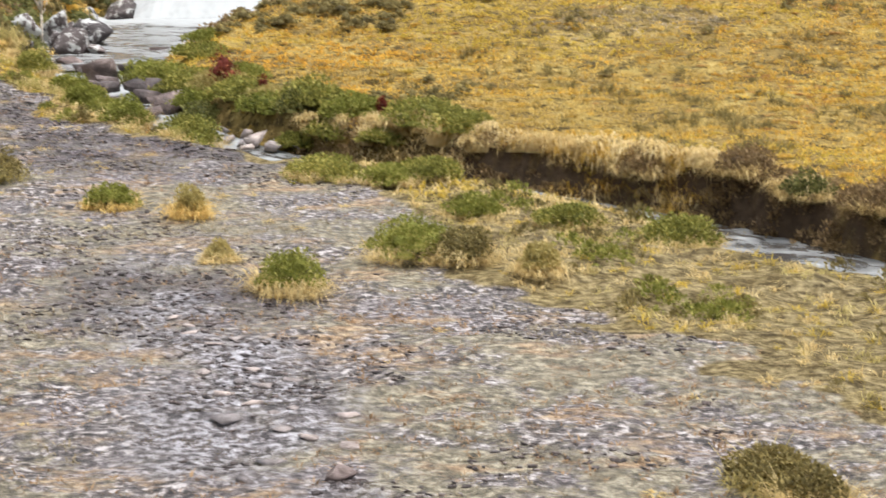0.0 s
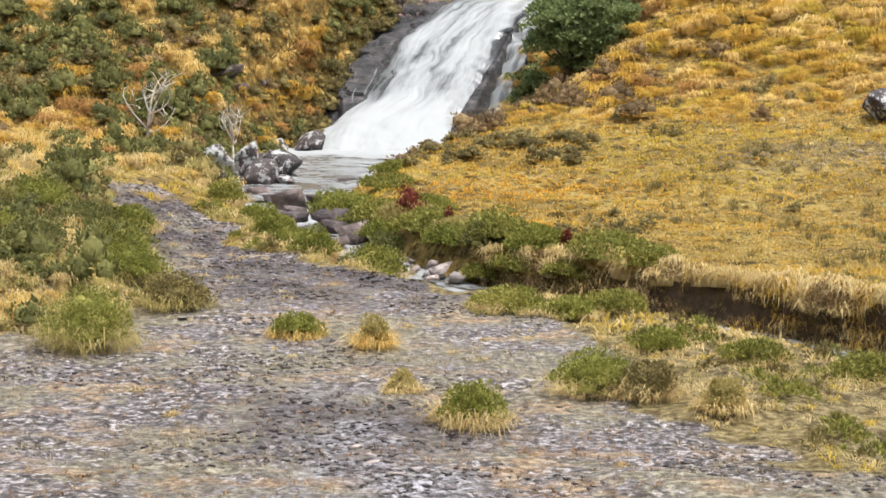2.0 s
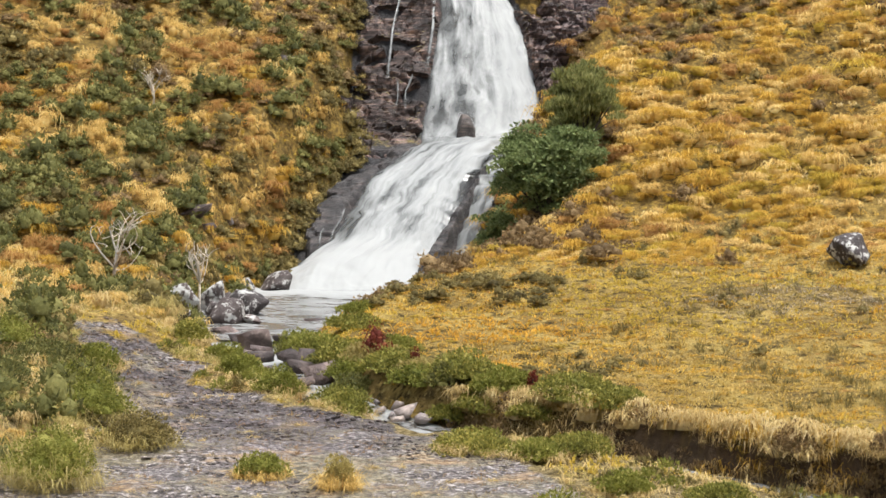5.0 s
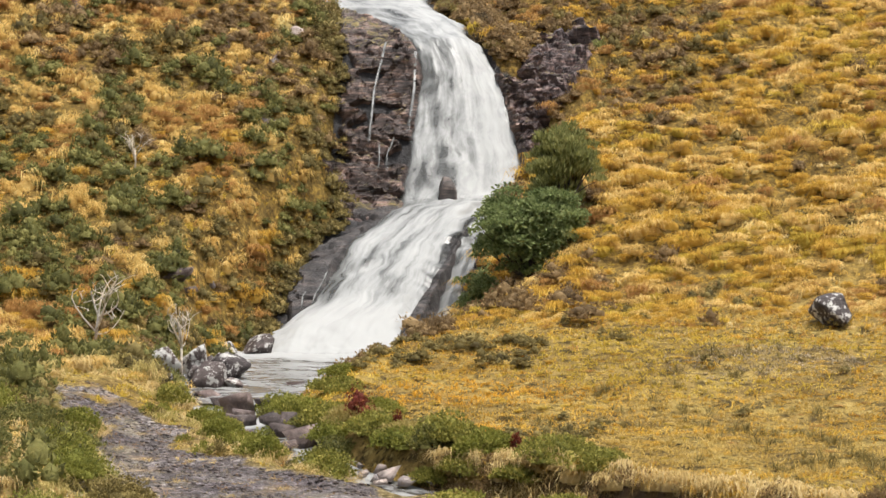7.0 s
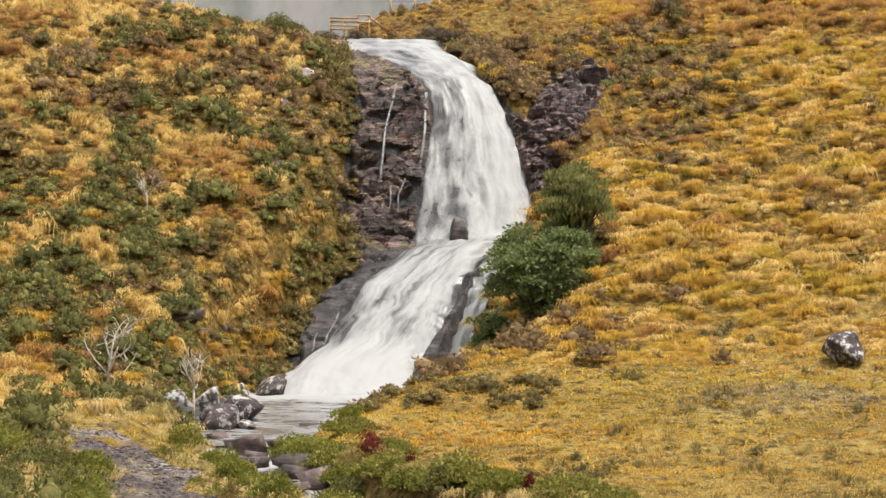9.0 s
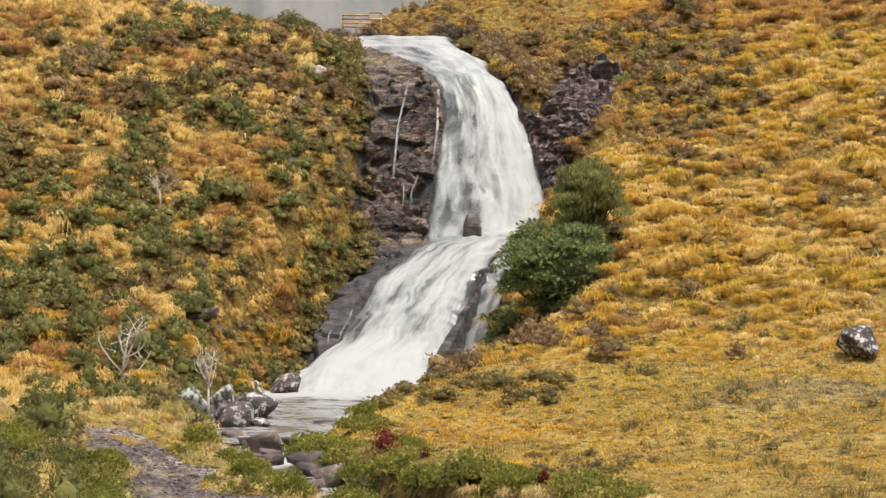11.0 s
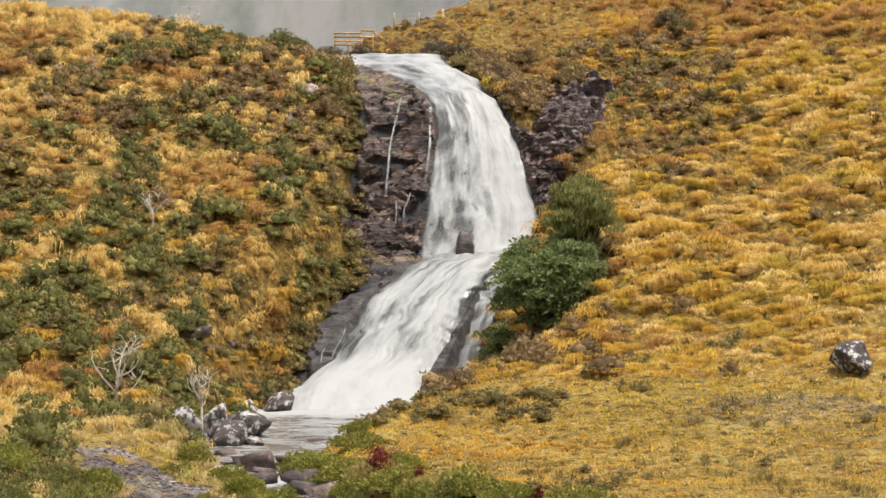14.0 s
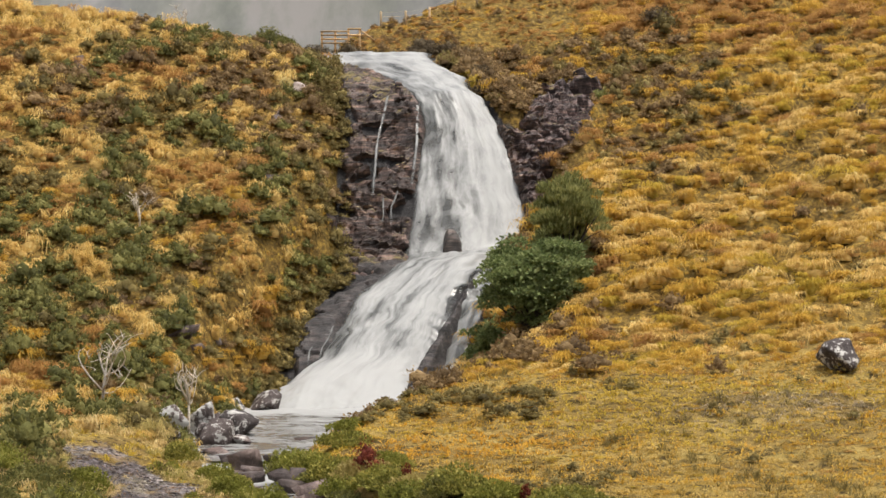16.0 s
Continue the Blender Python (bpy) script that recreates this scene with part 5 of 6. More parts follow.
OUTLET = ((-7.1, 79.2, 1.3, 1.0, 0.8, 1), (-8.6, 84.0, 1.7, 1.1, 0.45, 2), (-6.6, 77.0, 2.1, 0.9, 0.4, 3), (-5.7, 77.8, 0.9, 0.7, 0.6, 4),
          (-4.9, 75.8, 0.9, 0.8, 0.55, 5), (-4.4, 72.6, 1.8, 1.0, 0.6, 6), (-7.3, 76.2, 1.1, 0.8, 0.4, 7), (-6.4, 87.0, 2.4, 1.3, 0.4, 8), (-5.2, 89.2, 2.6, 1.2, 0.45, 16), (-3.9, 88.6, 2.2, 1.4, 0.5, 17), (-6.9, 78.3, 1.6, 1.0, 0.5, 18), (-5.4, 76.0, 1.7, 1.1, 0.5, 19), (-6.4, 73.4, 1.6, 0.9, 0.4, 20), (-4.7, 71.0, 1.5, 0.9, 0.5, 21), (-7.6, 77.6, 1.3, 0.9, 0.5, 22),
          (-7.9, 81.5, 1.0, 0.9, 0.6, 9), (-6.2, 80.4, 0.9, 0.7, 0.5, 10), (-5.0, 74.0, 0.8, 0.8, 0.5, 11), (-3.3, 103.4, 1.0, 0.8, 0.7, 12),
          (-2.5, 103.6, 1.3, 0.9, 0.8, 13), (-5.6, 71.4, 0.9, 0.6, 0.4, 14), (-9.1, 86.6, 1.2, 0.8, 0.35, 15))
for bx, by, sx, sy, sz, seed in OUTLET:
    stone("stream_rock", bx, by, (sx * (0.75 + 0.05 * (seed * 13 % 9)), sy * 1.1, sz * (1.05 + 0.06 * (seed * 7 % 9))), seed + 60, PURPLE_ROCK if seed % 4 == 0 else STONE, "wet brown rock in the stream below the pool", "rock", 0.2, seed * 71.0,
          base=max(drop(bx, by), float(BED(by)) + 0.25), group="rocks in the stream", slab=True, tilt=(seed * 37 % 17) - 8.0)
SHINGLE = ((-1.5, 67.6, 0.65), (-1.0, 66.6, 0.8), (-1.6, 66.2, 0.5), (-0.5, 65.7, 0.6), (-1.9, 67.0, 0.45), (-0.4, 66.4, 0.5), (0.2, 65.6, 0.4), (-1.3, 65.6, 0.55), (-2.2, 68.2, 0.5))
for k, (bx, by, s) in enumerate(SHINGLE):
    stone("pale_stone", bx, by, (s, s * 0.8, s * 0.5), 90 + k, PALE_STONE, "pale rounded stone at the stream's edge", "stone", 0.2, k * 53.0,
          base=float(BED(by)) + 0.4, group="pale stones by the stream", slab=True, tilt=k * 5.0 - 18)
FLAT = ((-1.9, 39.3, 0.4), (-1.0, 38.9, 0.45), (-0.4, 37.6, 0.5), (-1.5, 36.0, 0.35), (-0.7, 36.4, 0.42), (0.1, 35.4, 0.45), (-0.6, 33.6, 0.4), (0.5, 34.0, 0.35), (0.9, 33.0, 0.45), (0.9, 31.2, 0.4), (-2.3, 40.6, 0.35),
        (-1.4, 38.3, 0.5), (0.3, 38.7, 0.4), (-0.5, 35.1, 0.45), (-1.1, 34.3, 0.4), (-1.0, 32.8, 0.6), (0.3, 31.7, 0.45), (-0.2, 33.1, 0.35), (0.1, 33.3, 0.3),
        (-0.3, 30.4, 0.5), (-0.1, 32.0, 0.35), (-0.9, 35.6, 0.3), (-2.6, 41.5, 0.5), (-1.9, 40.0, 0.4), (-1.5, 37.0, 0.35), (0.7, 29.9, 0.3), (-7.9, 56.0, 0.45), (-0.6, 29.3, 0.4))
for k, (bx, by, s) in enumerate(FLAT):
    stone("flat_stone", bx, by, (s, s * 0.75, s * 0.22), 120 + k, PALE_STONE, "pale flat stone lying in the mud", "stone", 0.35, k * 39.0, 2, group="pale stones in the mud", facets=9, slab=True, tilt=(k * 7 % 16) - 8.0)
stone("dark_stone", 0.75, 29.3, (0.55, 0.4, 0.3), 150, STONE, "dark wet stone in the mud", "stone", 0.3, 20)
stone("small_white_stone", -11.4, 110.3, (0.5, 0.4, 0.6), 151, PALE_STONE, "small white stone on the heather slope", "stone", 0.2, 10)
for bx, by, s, k in ((-12.9, 106.0, (2.2, 1.2, 0.7), 152), (-12.2, 106.8, (1.2, 0.8, 0.6), 157), (-10.5, 133.0, (1.7, 1.2, 1.6), 153), (-10.0, 132.0, (0.9, 0.8, 1.1), 158), (-9.3, 123.8, (1.1, 1.0, 1.6), 154),
                     (-23.6, 139.0, (0.9, 1.0, 1.9), 155), (-23.2, 137.8, (0.8, 0.8, 1.2), 159), (-13.8, 134.0, (1.8, 1.0, 0.7), 160)):
    stone("outcrop", bx, by, s, k, STONE, "grey-brown rock showing through the heather", "rock", 0.5, (k * 17.0) % 50 - 25, slab=True, tilt=-12.0)
stone("lip_stone", -8.9, 137.8, (1.2, 0.9, 0.8), 156, PALE_STONE, "pale stone among heather above the falls", "stone", 0.2, 5)

stone("fall_rock", 1.0, 125.5, (1.35, 1.0, 2.7), 174, SOAKED_ROCK, "dark wet rock at the foot of the upper fall", "rock", 0.0, 20, 4, base=7.5)

# ---- trees and bushes ----
def leafy(centres, radius, per, leaf, r, swept=0.0, slim=0.32):
    """Clumps of leaves round the given centres: bent two-triangle leaves."""
    out = []
    for c, rad in zip(centres, radius):
        n = int(per * (rad / 0.6) ** 2)
        v = r.normal(size=(n, 3))
        v /= np.linalg.norm(v, axis=1)[:, None]
        v[:, 2] = np.where(v[:, 2] < -0.3, -0.3 * v[:, 2], v[:, 2])
        pos = c + v * (rad * r.uniform(0.5, 1.1, n) ** 0.7)[:, None] * (1.15, 1.15, 0.6)
        way = v * (1 - 0.4 * min(swept, 1)) + (0, 0, 0.2 + swept) + r.normal(size=(n, 3)) * 0.6
        way /= np.linalg.norm(way, axis=1)[:, None]
        side = np.cross(way, r.normal(size=(n, 3)))
        side /= np.linalg.norm(side, axis=1)[:, None]
        s = (leaf * r.uniform(0.6, 1.3, n))[:, None]
        mid = pos + way * s * 0.5
        co = np.stack([pos, mid - side * s * slim, mid + side * s * slim, pos + way * s + (0, 0, -0.02)], 1).reshape(-1, 3)
        i = np.arange(n)[:, None] * 4
        out.append((co, np.concatenate([i + (0, 2, 1), i + (1, 2, 3)], 1).reshape(-1, 3)))
    return joined(out)


def limbs(base, ends, r, thick, bend=0.15):
    out = []
    for e in ends:
        a, b = np.asarray(base, float), np.asarray(e, float)
        ln = np.linalg.norm(b - a)
        ts = np.linspace(0, 1, 6)
        pts = a + (b - a) * ts[:, None] + r.normal(size=3) * bend * ln * (ts * (1 - ts))[:, None] * 2 + np.array([0, 0, 0.12 * ln]) * np.sin(ts * np.pi)[:, None] * 0.5
        out.append(tube(pts, thick * (1 - 0.8 * ts), 5))
    return out


def tree(name, x, y, wide, high, seed, leaf_mat, label, leaf=0.17, clumps=42, lift=0.25, lean=0.0, per=120, category="tree", swept=0.0, lobed=9, slim=0.32):
    """A trunk, limbs to each clump, and a crown of small leaves in uneven lobes; swept crowns reach upwards."""
    r = np.random.default_rng(seed)
    root = new(name)
    root.matrix_basis = pose(x, y, drop(x, y, 0.15))
    v = r.normal(size=(lobed, 3)) * (1, 0.8, 0.9)
    v /= np.linalg.norm(v, axis=1)[:, None]
    lobes = v * r.uniform(0.45, 1.0, (lobed, 1))
    q = lobes[np.arange(clumps) % lobed] + r.normal(size=(clumps, 3)) * 0.15
    q /= np.maximum(1, np.linalg.norm(q, axis=1) / 1.08)[:, None]
    c = q * (wide / 2 * 0.9, wide / 2 * 0.8, high * (1 - lift) / 2 * 0.9) + (lean, 0, high * (lift + (1 - lift) / 2))
    c[:, 2] = np.maximum(c[:, 2], high * lift * 0.6 + 0.3)
    rad = wide * r.uniform(0.065, 0.135, clumps)
    fork = np.array([lean * 0.4, 0, high * max(lift, 0.12)])
    ts = np.linspace(0, 1, 5)[:, None]
    trunk = tube(np.array([0, 0, -0.3]) + (fork - (0, 0, -0.3)) * ts + r.normal(size=(5, 3)) * 0.02, np.linspace(0.035, 0.024, 5) * high, 8)
    part("trunk", tri_mesh("trunk", *trunk, BARK, True), root, "dark slender trunk")
    for k in range(0, clumps, 3):
        part("branch", tri_mesh("branch", *limbs(fork, c[k: k + 1], r, 0.013 * high)[0], BARK, True), root)
    inner = c * (0.55, 0.55, 0.6) + (0, 0, 0.4 * high * (lift + (1 - lift) / 2))
    co, tris = joined([leafy(c, rad, per, leaf, r, swept, slim), leafy(inner[::2], rad[::2] * 1.5, per * 0.4, leaf * 1.6, r, swept, slim)])
    part("crown", tri_mesh("crown", co, tris, leaf_mat), root, "dense leafy crown")
    return tagged(root, label, category)


tree("broadleaf_tree", 5.3, 109.3, 5.6, 5.7, 15, TREE_GREEN, "bushy green tree on the bank beside the falls", 0.19, 110, 0.12, 0.0, 210, lobed=17)
tree("upright_tree", 7.3, 112.1, 3.9, 5.6, 6, TREE_OLIVE, "olive-green tree with upswept crown above the falls", 0.3, 120, 0.0, -0.1, 230, swept=1.8, lobed=22, slim=0.13)
tree("small_tree", 3.1, 110.2, 3.5, 3.3, 7, TREE_GREEN, "small green bush hanging beside the falls", 0.17, 36, 0.02, 0.0, 200)
tree("side_bush", 3.2, 112.6, 1.6, 2.4, 9, TREE_GREEN, "thin green bush leaning over the side chute", 0.15, 16, 0.1, 0.0, 100, "bush")
tree("cliff_bush", 11.3, 140.0, 1.8, 1.7, 8, TREE_OLIVE, "grey-green bush growing on the rock wall", 0.13, 16, 0.1, 0.0, 200, "bush")


def bare_tree(x, y, high, wide, seed, label, lean=0.0, fork=0.35):
    """A leafless tree: stems that fork twice."""
    r = np.random.default_rng(seed)
    root = new("dead_tree")
    root.matrix_basis = pose(x, y, max(drop(x, y, 0.1), 0.1))
    top = np.array([lean * high, 0, high * 0.45])
    part("trunk", tri_mesh("trunk", *tube([(0, 0, -0.2), top * 0.4 + r.normal(size=3) * 0.04, top], (0.06 * high / 2.4, 0.045 * high / 2.4, 0.032 * high / 2.4), 7), DEAD_WOOD, True), root)
    for k in range(7):
        a = top * r.uniform(fork, 1.0)
        az = r.uniform(0, 6.28)
        e = a + np.array([np.cos(az) * wide * r.uniform(0.25, 0.55), np.sin(az) * wide * 0.3, high * r.uniform(0.25, 0.55)])
        br = part("branch", tri_mesh("branch", *limbs(a, [e], r, 0.03 * high / 2.4, 0.3)[0], DEAD_WOOD, True), root)
        for _ in range(5):
            s = a + (e - a) * r.uniform(0.4, 0.95)
            tw = limbs(s, [s + np.array([r.normal() * wide * 0.16, r.normal() * wide * 0.1, high * r.uniform(0.05, 0.2)])], r, 0.015 * high / 2.4, 0.3)[0]
            part("twig", tri_mesh("twig", *tw, DEAD_WOOD, True), br)
    return tagged(root, label, "dead tree")


bare_tree(-14.9, 93.8, 3.9, 3.6, 11, "bleached dead tree with bare branches in the heather", 0.05)
bare_tree(-10.7, 91.4, 3.3, 1.7, 12, "thin leafless sapling beside the boulders", 0.0, 0.85)
bare_tree(-16.6, 117.6, 2.6, 1.9, 13, "pale bare bush on the heather slope", 0.0)
bare_tree(-18.0, 148.5, 2.2, 1.6, 14, "bare tree standing on the skyline", 0.0)


def shrub(name, x, y, wide, high, seed, mats, label, n=1900, leaf=0.036, category="shrub"):
    """A low bush: woody stems, uneven leafy lumps, upright shoots, and grass round its foot."""
    r = np.random.default_rng(seed)
    root = new(name)
    root.matrix_basis = pose(x, y, drop(x, y, 0.02), 0, 0, seed * 31.0)
    ends = [(np.cos(a) * wide * 0.33, np.sin(a) * wide * 0.33, high * 0.6) for a in r.uniform(0, 6.28, 7)]
    for e in ends:
        part("stem", tri_mesh("stem", *limbs((0, 0, -0.05), [e], r, 0.02)[0], BARK, True), root)
    lumps = [bushy(r, wide, high, leaf, int(n * 1.7), int(10 + 5 * wide))]
    shoots = blades(int(6 + 5 * wide), high * 0.8, 0.8, leaf * 0.4, r, 0.6)
    lumps.append((shoots[0] * (1 + wide * 0.3 / high, 1 + wide * 0.3 / high, 1), shoots[1]))
    part("foliage", tri_mesh("foliage", *joined(lumps), mats[0]), root)
    if len(mats) > 1:
        tufts = [blades(36, high * 0.95, 1.0, 0.02, r, 1.1) for _ in range(3)]
        k = 30
        az = r.uniform(0, 6.28, k)
        xyz = np.stack([np.cos(az) * wide * 0.45 * r.uniform(0.5, 1.2, k), np.sin(az) * wide * 0.42, 0 * az], 1)
        co, tris = scattered(tufts, xyz, r.uniform(0.5, 1.1, k), az)
        tagged(part("grass_skirt", tri_mesh("grass_skirt", co, tris, mats[1]), root, "dry grass round the foot"), kind="stuff")
    return tagged(root, label, category)


SHRUBS = ((-9.6, 51.4, 2.3, 1.7, 1, (SHRUB_GREEN, PALE), "green bushy shrub on the trodden flat"),
          (0.0, 43.1, 1.5, 1.05, 2, (SHRUB_GREEN, STRAW), "green shrub with golden grass at its foot"),
          (-4.6, 53.6, 1.4, 0.7, 3, (SHRUB_GREEN, TAWNY), "straw-coloured tussock with olive leaves"),
          (-2.5, 52.2, 0.8, 0.95, 4, (PALE, TAWNY), "tall pale tussock on the flat"),
          (2.9, 47.0, 2.3, 1.1, 5, (SHRUB_GREEN, STRAW), "broad olive shrub on the flat"),
          (3.9, 46.2, 1.4, 0.9, 6, (HEATHER, STRAW), "olive heather shrub with dry grass"),
          (5.4, 44.2, 0.9, 0.85, 7, (PALE, STRAW), "pale dry grass tussock"),
          (-1.6, 46.8, 0.6, 0.6, 8, (PALE, STRAW), "small pale flowering tussock"),
          (-8.3, 57.5, 2.0, 1.1, 11, (HEATHER, PALE), "olive bush with pale grass beside the path"),
          (-10.2, 60.5, 2.4, 1.4, 12, (SHRUB_GREEN, PALE), "fresh green bush beside the path"),
          (-11.2, 64.0, 2.2, 1.2, 13, (SHRUB_GREEN, STRAW), "fresh green bush with straw grass"),
          (-6.9, 74.6, 1.2, 0.8, 14, (BUSH, STRAW), "dark green bush between path and stream"),
          (-6.2, 70.8, 1.5, 0.9, 15, (SHRUB_GREEN, STRAW), "green bush with straw grass between path and stream"),
          (7.0, 28.9, 1.4, 0.75, 9, (HEATHER, PALE), "olive shrub with pale tips"),
          (7.3, 27.8, 1.0, 0.7, 10, (HEATHER, STRAW), "olive shrub with pale tips"))
for sx, sy, sw, sh, seed, mats, lab in SHRUBS:
    shrub("shrub", sx, sy, sw, sh, seed, mats, lab, int(1300 * sw), 0.055)
BANK_BUSHES = ((-3.4, 74.6, 2.3, 1.7, 21, BUSH), (-1.6, 71.0, 2.3, 1.6, 23, BUSH), (0.7, 67.0, 2.5, 1.8, 24, BUSH), (2.2, 66.0, 1.9, 1.5, 25, HEATHER),
               (4.1, 64.4, 2.9, 1.6, 26, BUSH), (-2.4, 73.0, 2.1, 1.3, 27, HEATHER), (-4.6, 78.4, 2.5, 1.6, 28, BUSH), (-0.6, 69.0, 2.0, 1.2, 29, HEATHER), (-3.4, 80.5, 2.3, 1.3, 30, HEATHER),
               (-1.8, 76.5, 2.0, 1.1, 31, HEATHER), (0.9, 69.6, 1.8, 1.1, 32, HEATHER), (5.3, 63.2, 2.0, 1.1, 33, BUSH), (1.5, 65.6, 1.2, 1.2, 34, GREEN_GRASS),
               (-5.2, 80.6, 1.6, 1.0, 36, BUSH), (-3.0, 70.6, 1.5, 1.0, 37, BUSH), (0.2, 66.0, 1.4, 1.0, 38, BUSH), (2.9, 64.2, 1.6, 0.9, 39, BUSH), (-3.2, 84.6, 2.0, 0.8, 40, HEATHER))
STREAM_BUSHES = ((-3.3, 66.0, 2.3, 1.3, 141, BUSH), (-5.3, 68.6, 1.7, 1.1, 142, SHRUB_GREEN), (1.0, 58.4, 2.3, 0.7, 143, BUSH), (2.7, 57.4, 1.5, 0.6, 144, SHRUB_GREEN), (3.9, 58.2, 1.8, 0.6, 145, BUSH),
                 (-7.9, 76.0, 1.6, 0.9, 146, SHRUB_GREEN), (-9.6, 79.6, 1.5, 1.0, 147, BUSH), (-7.0, 72.0, 1.5, 0.9, 148, SHRUB_GREEN), (7.0, 51.6, 1.7, 0.7, 149, BUSH), (9.5, 49.6, 1.9, 0.8, 150, BUSH), (4.6, 52.2, 1.5, 0.6, 151, SHRUB_GREEN),
                 (-14.6, 69.0, 2.6, 1.4, 152, HEATHER), (-12.6, 66.0, 2.4, 1.3, 153, GREEN_HEATH), (-13.3, 62.0, 2.2, 1.2, 154, GREEN_HEATH), (-11.3, 67.6, 1.8, 1.1, 155, SHRUB_GREEN), (-15.4, 64.6, 2.4, 1.3, 156, HEATHER))
for sx, sy, sw, sh, seed, mat in STREAM_BUSHES:
    shrub("stream_bush", sx, sy, sw, sh, seed, (mat if mat is not HEATHER else SHRUB_GREEN, STRAW), "leafy green bush with straw grass beside the stream path", 2600, 0.07, "bush")
for k in range(12):
    sy = 65.4 + 1.35 * k
    sx = float(STREAM_X(sy) + HALF(sy)) + 0.45 + 0.3 * (k % 2) + 0.6 * (sy < 70)
    shrub("foot_bush", sx, sy, 1.4 + 0.25 * (k % 3), 0.75 + 0.1 * (k % 2), 210 + k, ((BUSH, GREEN_HEATH, SHRUB_GREEN)[k % 3],), "low green bush at the foot of the stream bank", 1000, 0.085, "bush")
for sx, sy, sw, sh, seed, mat in BANK_BUSHES:
    mat = SHRUB_GREEN if seed % 3 == 1 else (BUSH, PALE)[seed % 2] if mat is HEATHER else mat
    shrub("bank_bush", sx, sy, sw, sh * (0.62 if sy < 69 else 0.52 if sy < 75 else 0.42), seed, (mat,), "dense green bush on the stream bank", 1700, 0.09, "bush")
for k, sy in enumerate((42.6, 44.4, 46.0, 47.9, 49.6, 51.4, 53.6, 56.0, 58.6)):
    sx = float(STREAM_X(sy) + HALF(sy)) + 0.55 + 0.25 * (k % 3)
    shrub("cut_bank_bush", sx, sy, (1.5 if sy > 50 else 1.9) + 0.3 * (k % 2), (0.8 if sy > 50 else 1.05) + 0.12 * (k % 3), 70 + k, (BROWN_HEATHER if k % 3 else GREEN_HEATH, STRAW), "brown heather bush on the cut bank of the stream", 1300, 0.07, "bush")
for sx, sy, sw, sh, seed in ((-2.3, 72.6, 1.6, 1.5, 41), (-0.9, 69.9, 0.6, 0.9, 42), (2.9, 65.4, 0.6, 1.0, 43)):
    shrub("red_bush", sx, sy, sw * 0.75, sh, seed, (RED_LEAF,), "small bush with red autumn leaves", 260, 0.07, "bush")

# ---- fence and footbridge rail above the falls ----
def bar(a, b, w, h):
    """A sawn timber from a to b with chamfered ends."""
    return tube([a, b], (w, h), 4)


def post(x, y, high, parent=None):
    co, tris = tube([(0, 0, -0.4), (0, 0, high - 0.06), (0, 0, high)], (0.085, 0.085, 0.05), 8)
    ob = new("post", tri_mesh("post", co, tris, POST_WOOD, False))
    ob.matrix_basis = pose(x, y, drop(x, y))
    return ob


fence = new("wire_fence")
POSTS = [(px, py) for px, py in ((-4.1, 163.0), (-2.2, 165.0), (-0.3, 167.0), (1.8, 169.0), (3.6, 171.0), (5.6, 173.0))]
fence.matrix_basis = pose(POSTS[0][0], POSTS[0][1], drop(*POSTS[0]))
bpy.context.view_layer.update()
back = fence.matrix_basis.inverted()
for px, py in POSTS:
    o = post(px, py, 1.1)
    o.parent, o.matrix_parent_inverse = fence, back
for k in range(3):
    pts = [(px, py, drop(px, py) + 0.3 + 0.35 * k) for px, py in POSTS]
    o = new("wire", tri_mesh("wire", *tube(pts, [0.006] * len(pts), 4), POST_WOOD))
    o.parent, o.matrix_parent_inverse = fence, back
tagged(fence, "weathered post and wire fence running up the hill", "fence")

rail = new("footbridge_rail")
RX, RY = -8.4, 157.0
RZ = drop(RX, RY) + 0.62
rail.matrix_basis = pose(RX, RY, RZ)
for k, dx in enumerate((0.0, 1.0, 2.0, 2.85)):
    part("post", tri_mesh("post", *tube([(dx, 0, -0.9), (dx, 0, 1.25 + 0.2 * (k > 1))], (0.08, 0.08), 4), TIMBER), rail)
for z in (0.3, 0.6, 0.9, 1.18):
    part("rail", tri_mesh("rail", *bar((-0.1, -0.08, z), (2.0, -0.08, z), 0.065, 0.065), TIMBER), rail)
for z in (0.9, 1.38):
    part("rail", tri_mesh("rail", *bar((1.95, -0.08, z), (2.95, -0.08, z), 0.065, 0.065), TIMBER), rail)
part("brace", tri_mesh("brace", *bar((2.85, 0, 1.3), (4.0, 0, 0.5), 0.06, 0.06), TIMBER), rail)
tagged(rail, "pale timber footbridge rail above the falls", "railing")

# ---- dark bushes at the lip of the falls ----
for sx, sy, sw, sh, seed in ((-8.7, 154.4, 2.6, 1.3, 70), (-10.2, 154.0, 2.2, 1.1, 71), (-6.2, 152.8, 2.4, 1.5, 51), (-4.4, 152.6, 2.0, 1.3, 52), (-0.7, 151.4, 3.0, 2.2, 53), (-2.7, 152.4, 1.9, 1.2, 54), (0.9, 149.6, 2.2, 1.6, 55), (2.2, 146.6, 1.8, 1.3, 63), (3.4, 143.4, 1.6, 1.2, 64), (3.2, 138.6, 1.6, 1.0, 65), (2.9, 135.2, 1.4, 0.9, 66)):
    shrub("lip_bush", sx, sy, sw, sh, seed, (DARK_HEATH,), "dark brown heather bush above the lip of the falls", 900, 0.08, "bush")


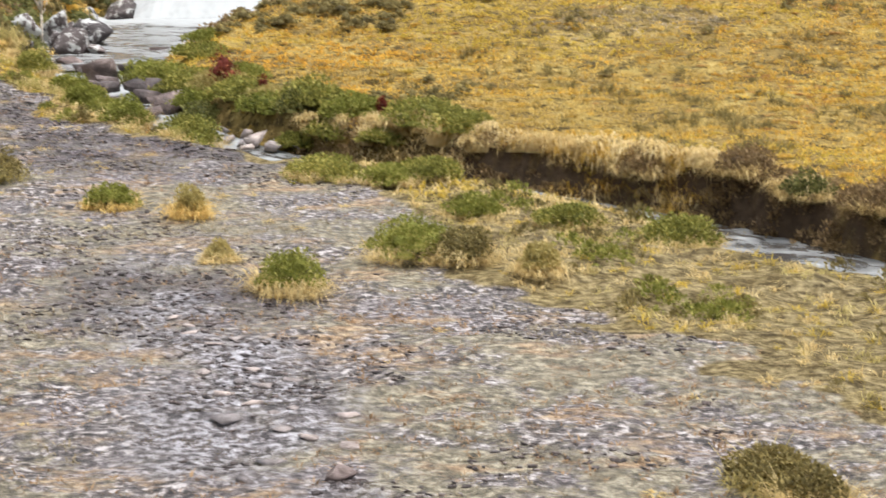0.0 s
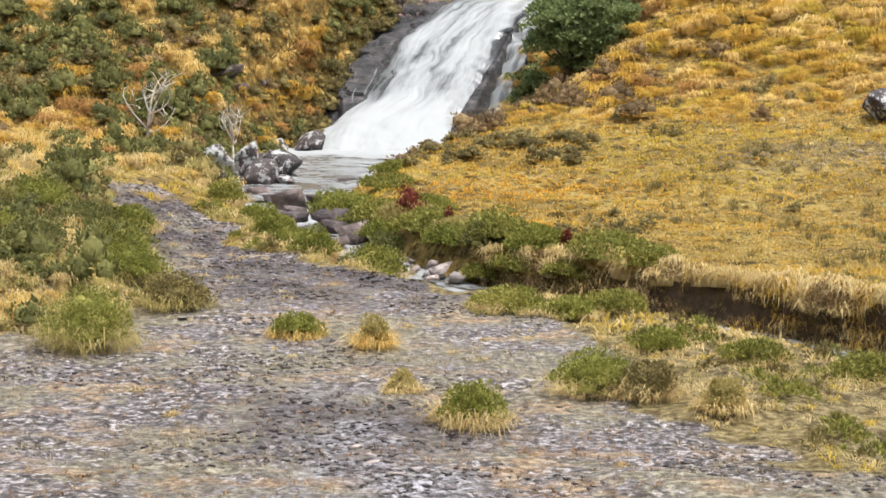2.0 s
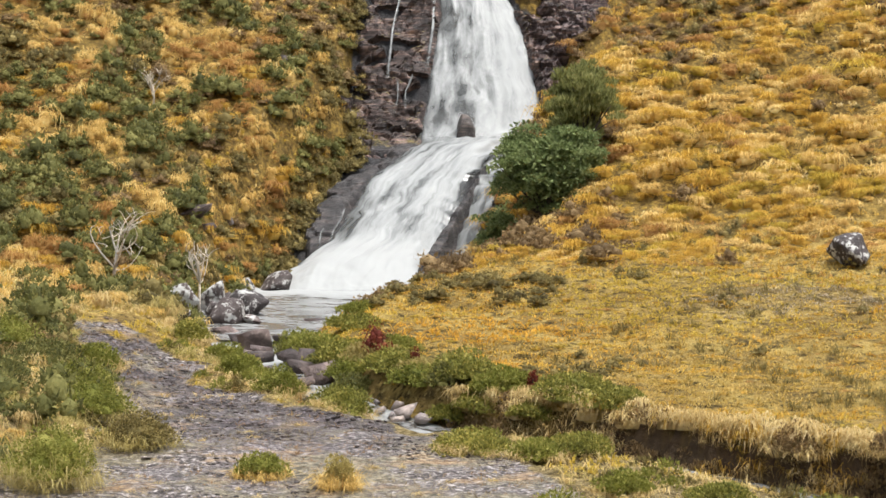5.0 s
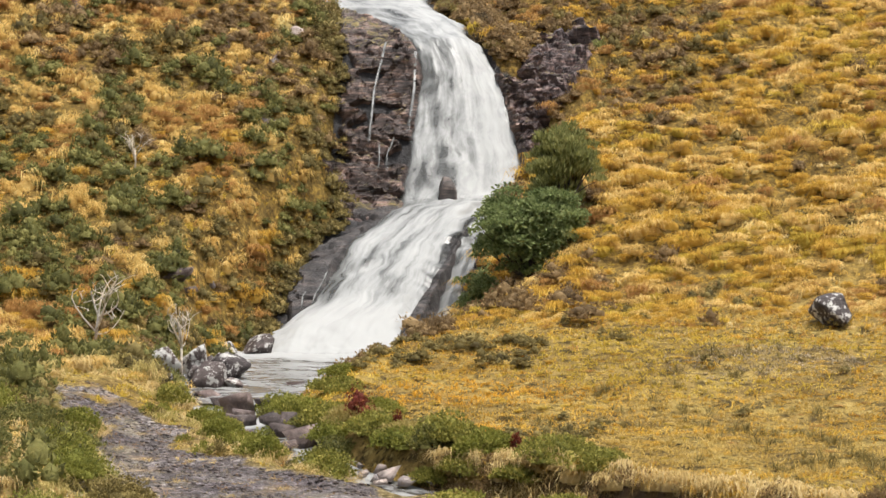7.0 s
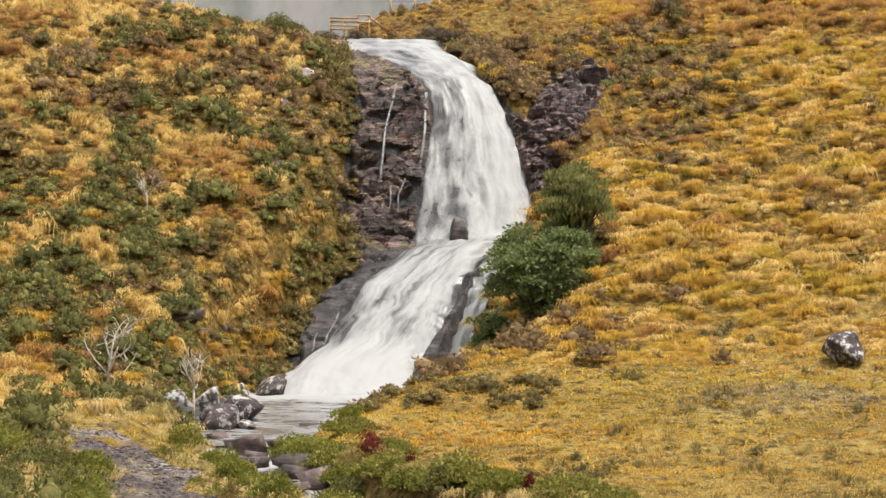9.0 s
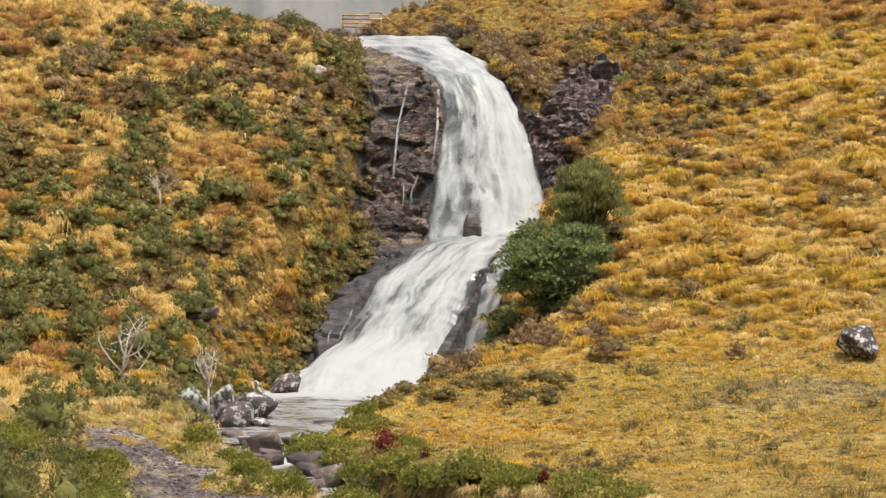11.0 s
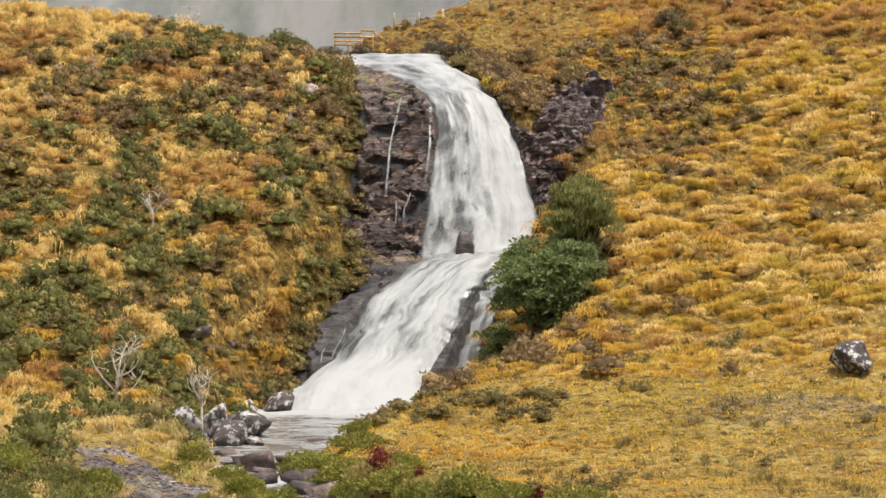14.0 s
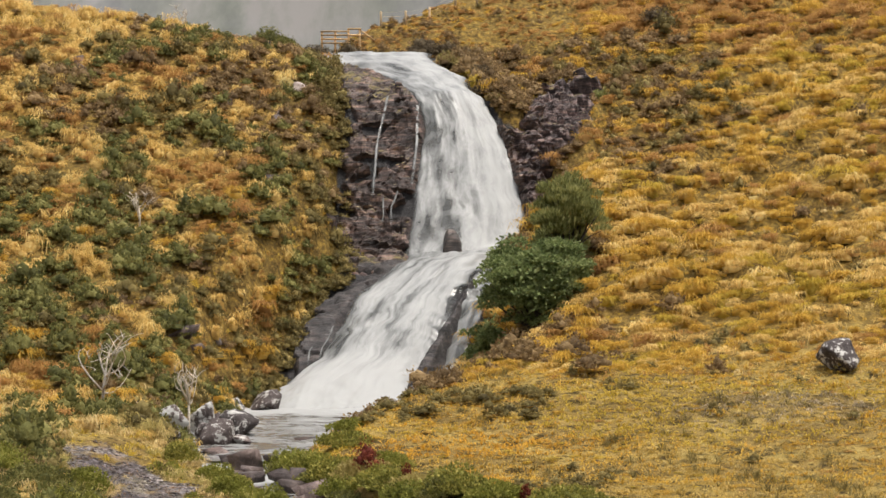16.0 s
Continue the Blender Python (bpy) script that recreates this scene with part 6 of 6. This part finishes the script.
for sx, sy, sw, sh, seed in ((-11.6, 146.2, 2.4, 1.5, 56), (-10.6, 148.0, 2.0, 1.3, 67), (-10.4, 144.6, 1.6, 1.1, 68)):
    shrub("crest_bush", sx, sy, sw, sh, seed, (GREEN_HEATH,), "dark green bush on the crest above the falls", 1000, 0.08, "bush")
shrub("crest_bush", 16.8, 156.6, 2.6, 1.6, 69, (DARK_HEATH,), "lone dark bush high on the grassy hill", 900, 0.09, "bush")


# ---- broken rock beside the falls ----
def cliff(name, outline, count, size, seed, material, label, skip=None):
    r = np.random.default_rng(seed)
    xs, ys = [q[0] for q in outline], [q[1] for q in outline]
    root = new(name)
    root.matrix_basis = pose(float(np.mean(xs)), float(np.mean(ys)), drop(float(np.mean(xs)), float(np.mean(ys))))
    shapes = [tri_mesh("block", *stone_shape((1, 1, 1), seed * 10 + k, 3, 10, 0.02, True), material) for k in range(10)]
    back, made = root.matrix_basis.inverted(), 0
    while made < count:
        x, y = r.uniform(min(xs), max(xs)), r.uniform(min(ys), max(ys))
        if inside(outline, np.array([x]), np.array([y]), 0.3)[0] < 0.5 or (skip and skip(x, y)):
            continue
        s = size * r.uniform(0.5, 1.5)
        ob = new("block", shapes[made % 10])
        ob.matrix_basis = pose(x, y, drop(x, y) - 0.22 * s, r.normal() * 8 - 6, r.normal() * 8, r.uniform(-22, 22)) @ Matrix.Diagonal((s * r.uniform(0.8, 1.5), s, s * r.uniform(0.45, 1.2), 1))
        ob.parent, ob.matrix_parent_inverse = root, back
        made += 1
    return tagged(root, label, "cliff", kind="structure")


def under_water(x, y):
    return FALL_W(y) - 0.3 < x < FALL_E(y) + 0.3


# Brown bushes added to stand for the dark shadow under the trees.
for sx, sy, sw, sh, seed in ((6.6, 111.6, 2.2, 1.3, 57), (8.9, 113.4, 2.0, 1.2, 58), (4.2, 110.0, 1.8, 0.8, 59), (7.4, 112.4, 2.4, 1.4, 60), (5.0, 109.4, 2.0, 0.9, 61), (6.2, 110.0, 2.0, 1.0, 62)):
    shrub("tree_shade_bush", sx, sy, sw, sh, seed, (BROWN_HEATHER,), "brown bush added as shade beneath the trees by the falls", 900, 0.08, "bush")
STRAWS = ((-4.2, 62.4, 0.9), (-1.8, 55.3, 0.9), (2.9, 39.5, 0.6), (-4.9, 48.3, 0.6), (-3.0, 59.9, 0.7), (-8.9, 67.2, 0.8), (1.4, 53.9, 0.7),
          (8.3, 34.9, 0.9), (9.0, 34.6, 0.8), (-4.2, 32.7, 0.6), (5.2, 28.5, 0.7), (1.8, 37.2, 0.5), (6.9, 34.2, 0.6), (5.5, 44.2, 0.8), (-6.4, 44.0, 0.8), (-7.6, 46.5, 0.9))
for k, (sx, sy, w) in enumerate(STRAWS):
    r = np.random.default_rng(400 + k)
    tuft = joined([blades(60, 0.3 * w, 1.2, 0.016, r, 1.0), blades(30, 0.2 * w, 1.4, 0.02, r, 0.6)])
    ob = new("straw_tuft", tri_mesh("straw_tuft", tuft[0] * (1.5, 1.5, 1.0), tuft[1], STRAW))
    ob.matrix_basis = pose(sx, sy, drop(sx, sy), 0, 0, k * 40.0)
    tagged(ob, "pale bleached grass tuft on the trodden flat", "grass tuft", "straw tufts on the flat")

cliff("broken_rock", ROCK_EAST, 40, 0.7, 6, PURPLE_ROCK, "broken purple-brown rock beside the falls", under_water)
SHELF = ((-4.6, 122.8), (-5.4, 125.6), (-2.4, 126.2), (-1.6, 123.6))
cliff("rock_shelf", SHELF, 40, 0.6, 8, PURPLE_ROCK, "broken rock shelf between the two falls", under_water)
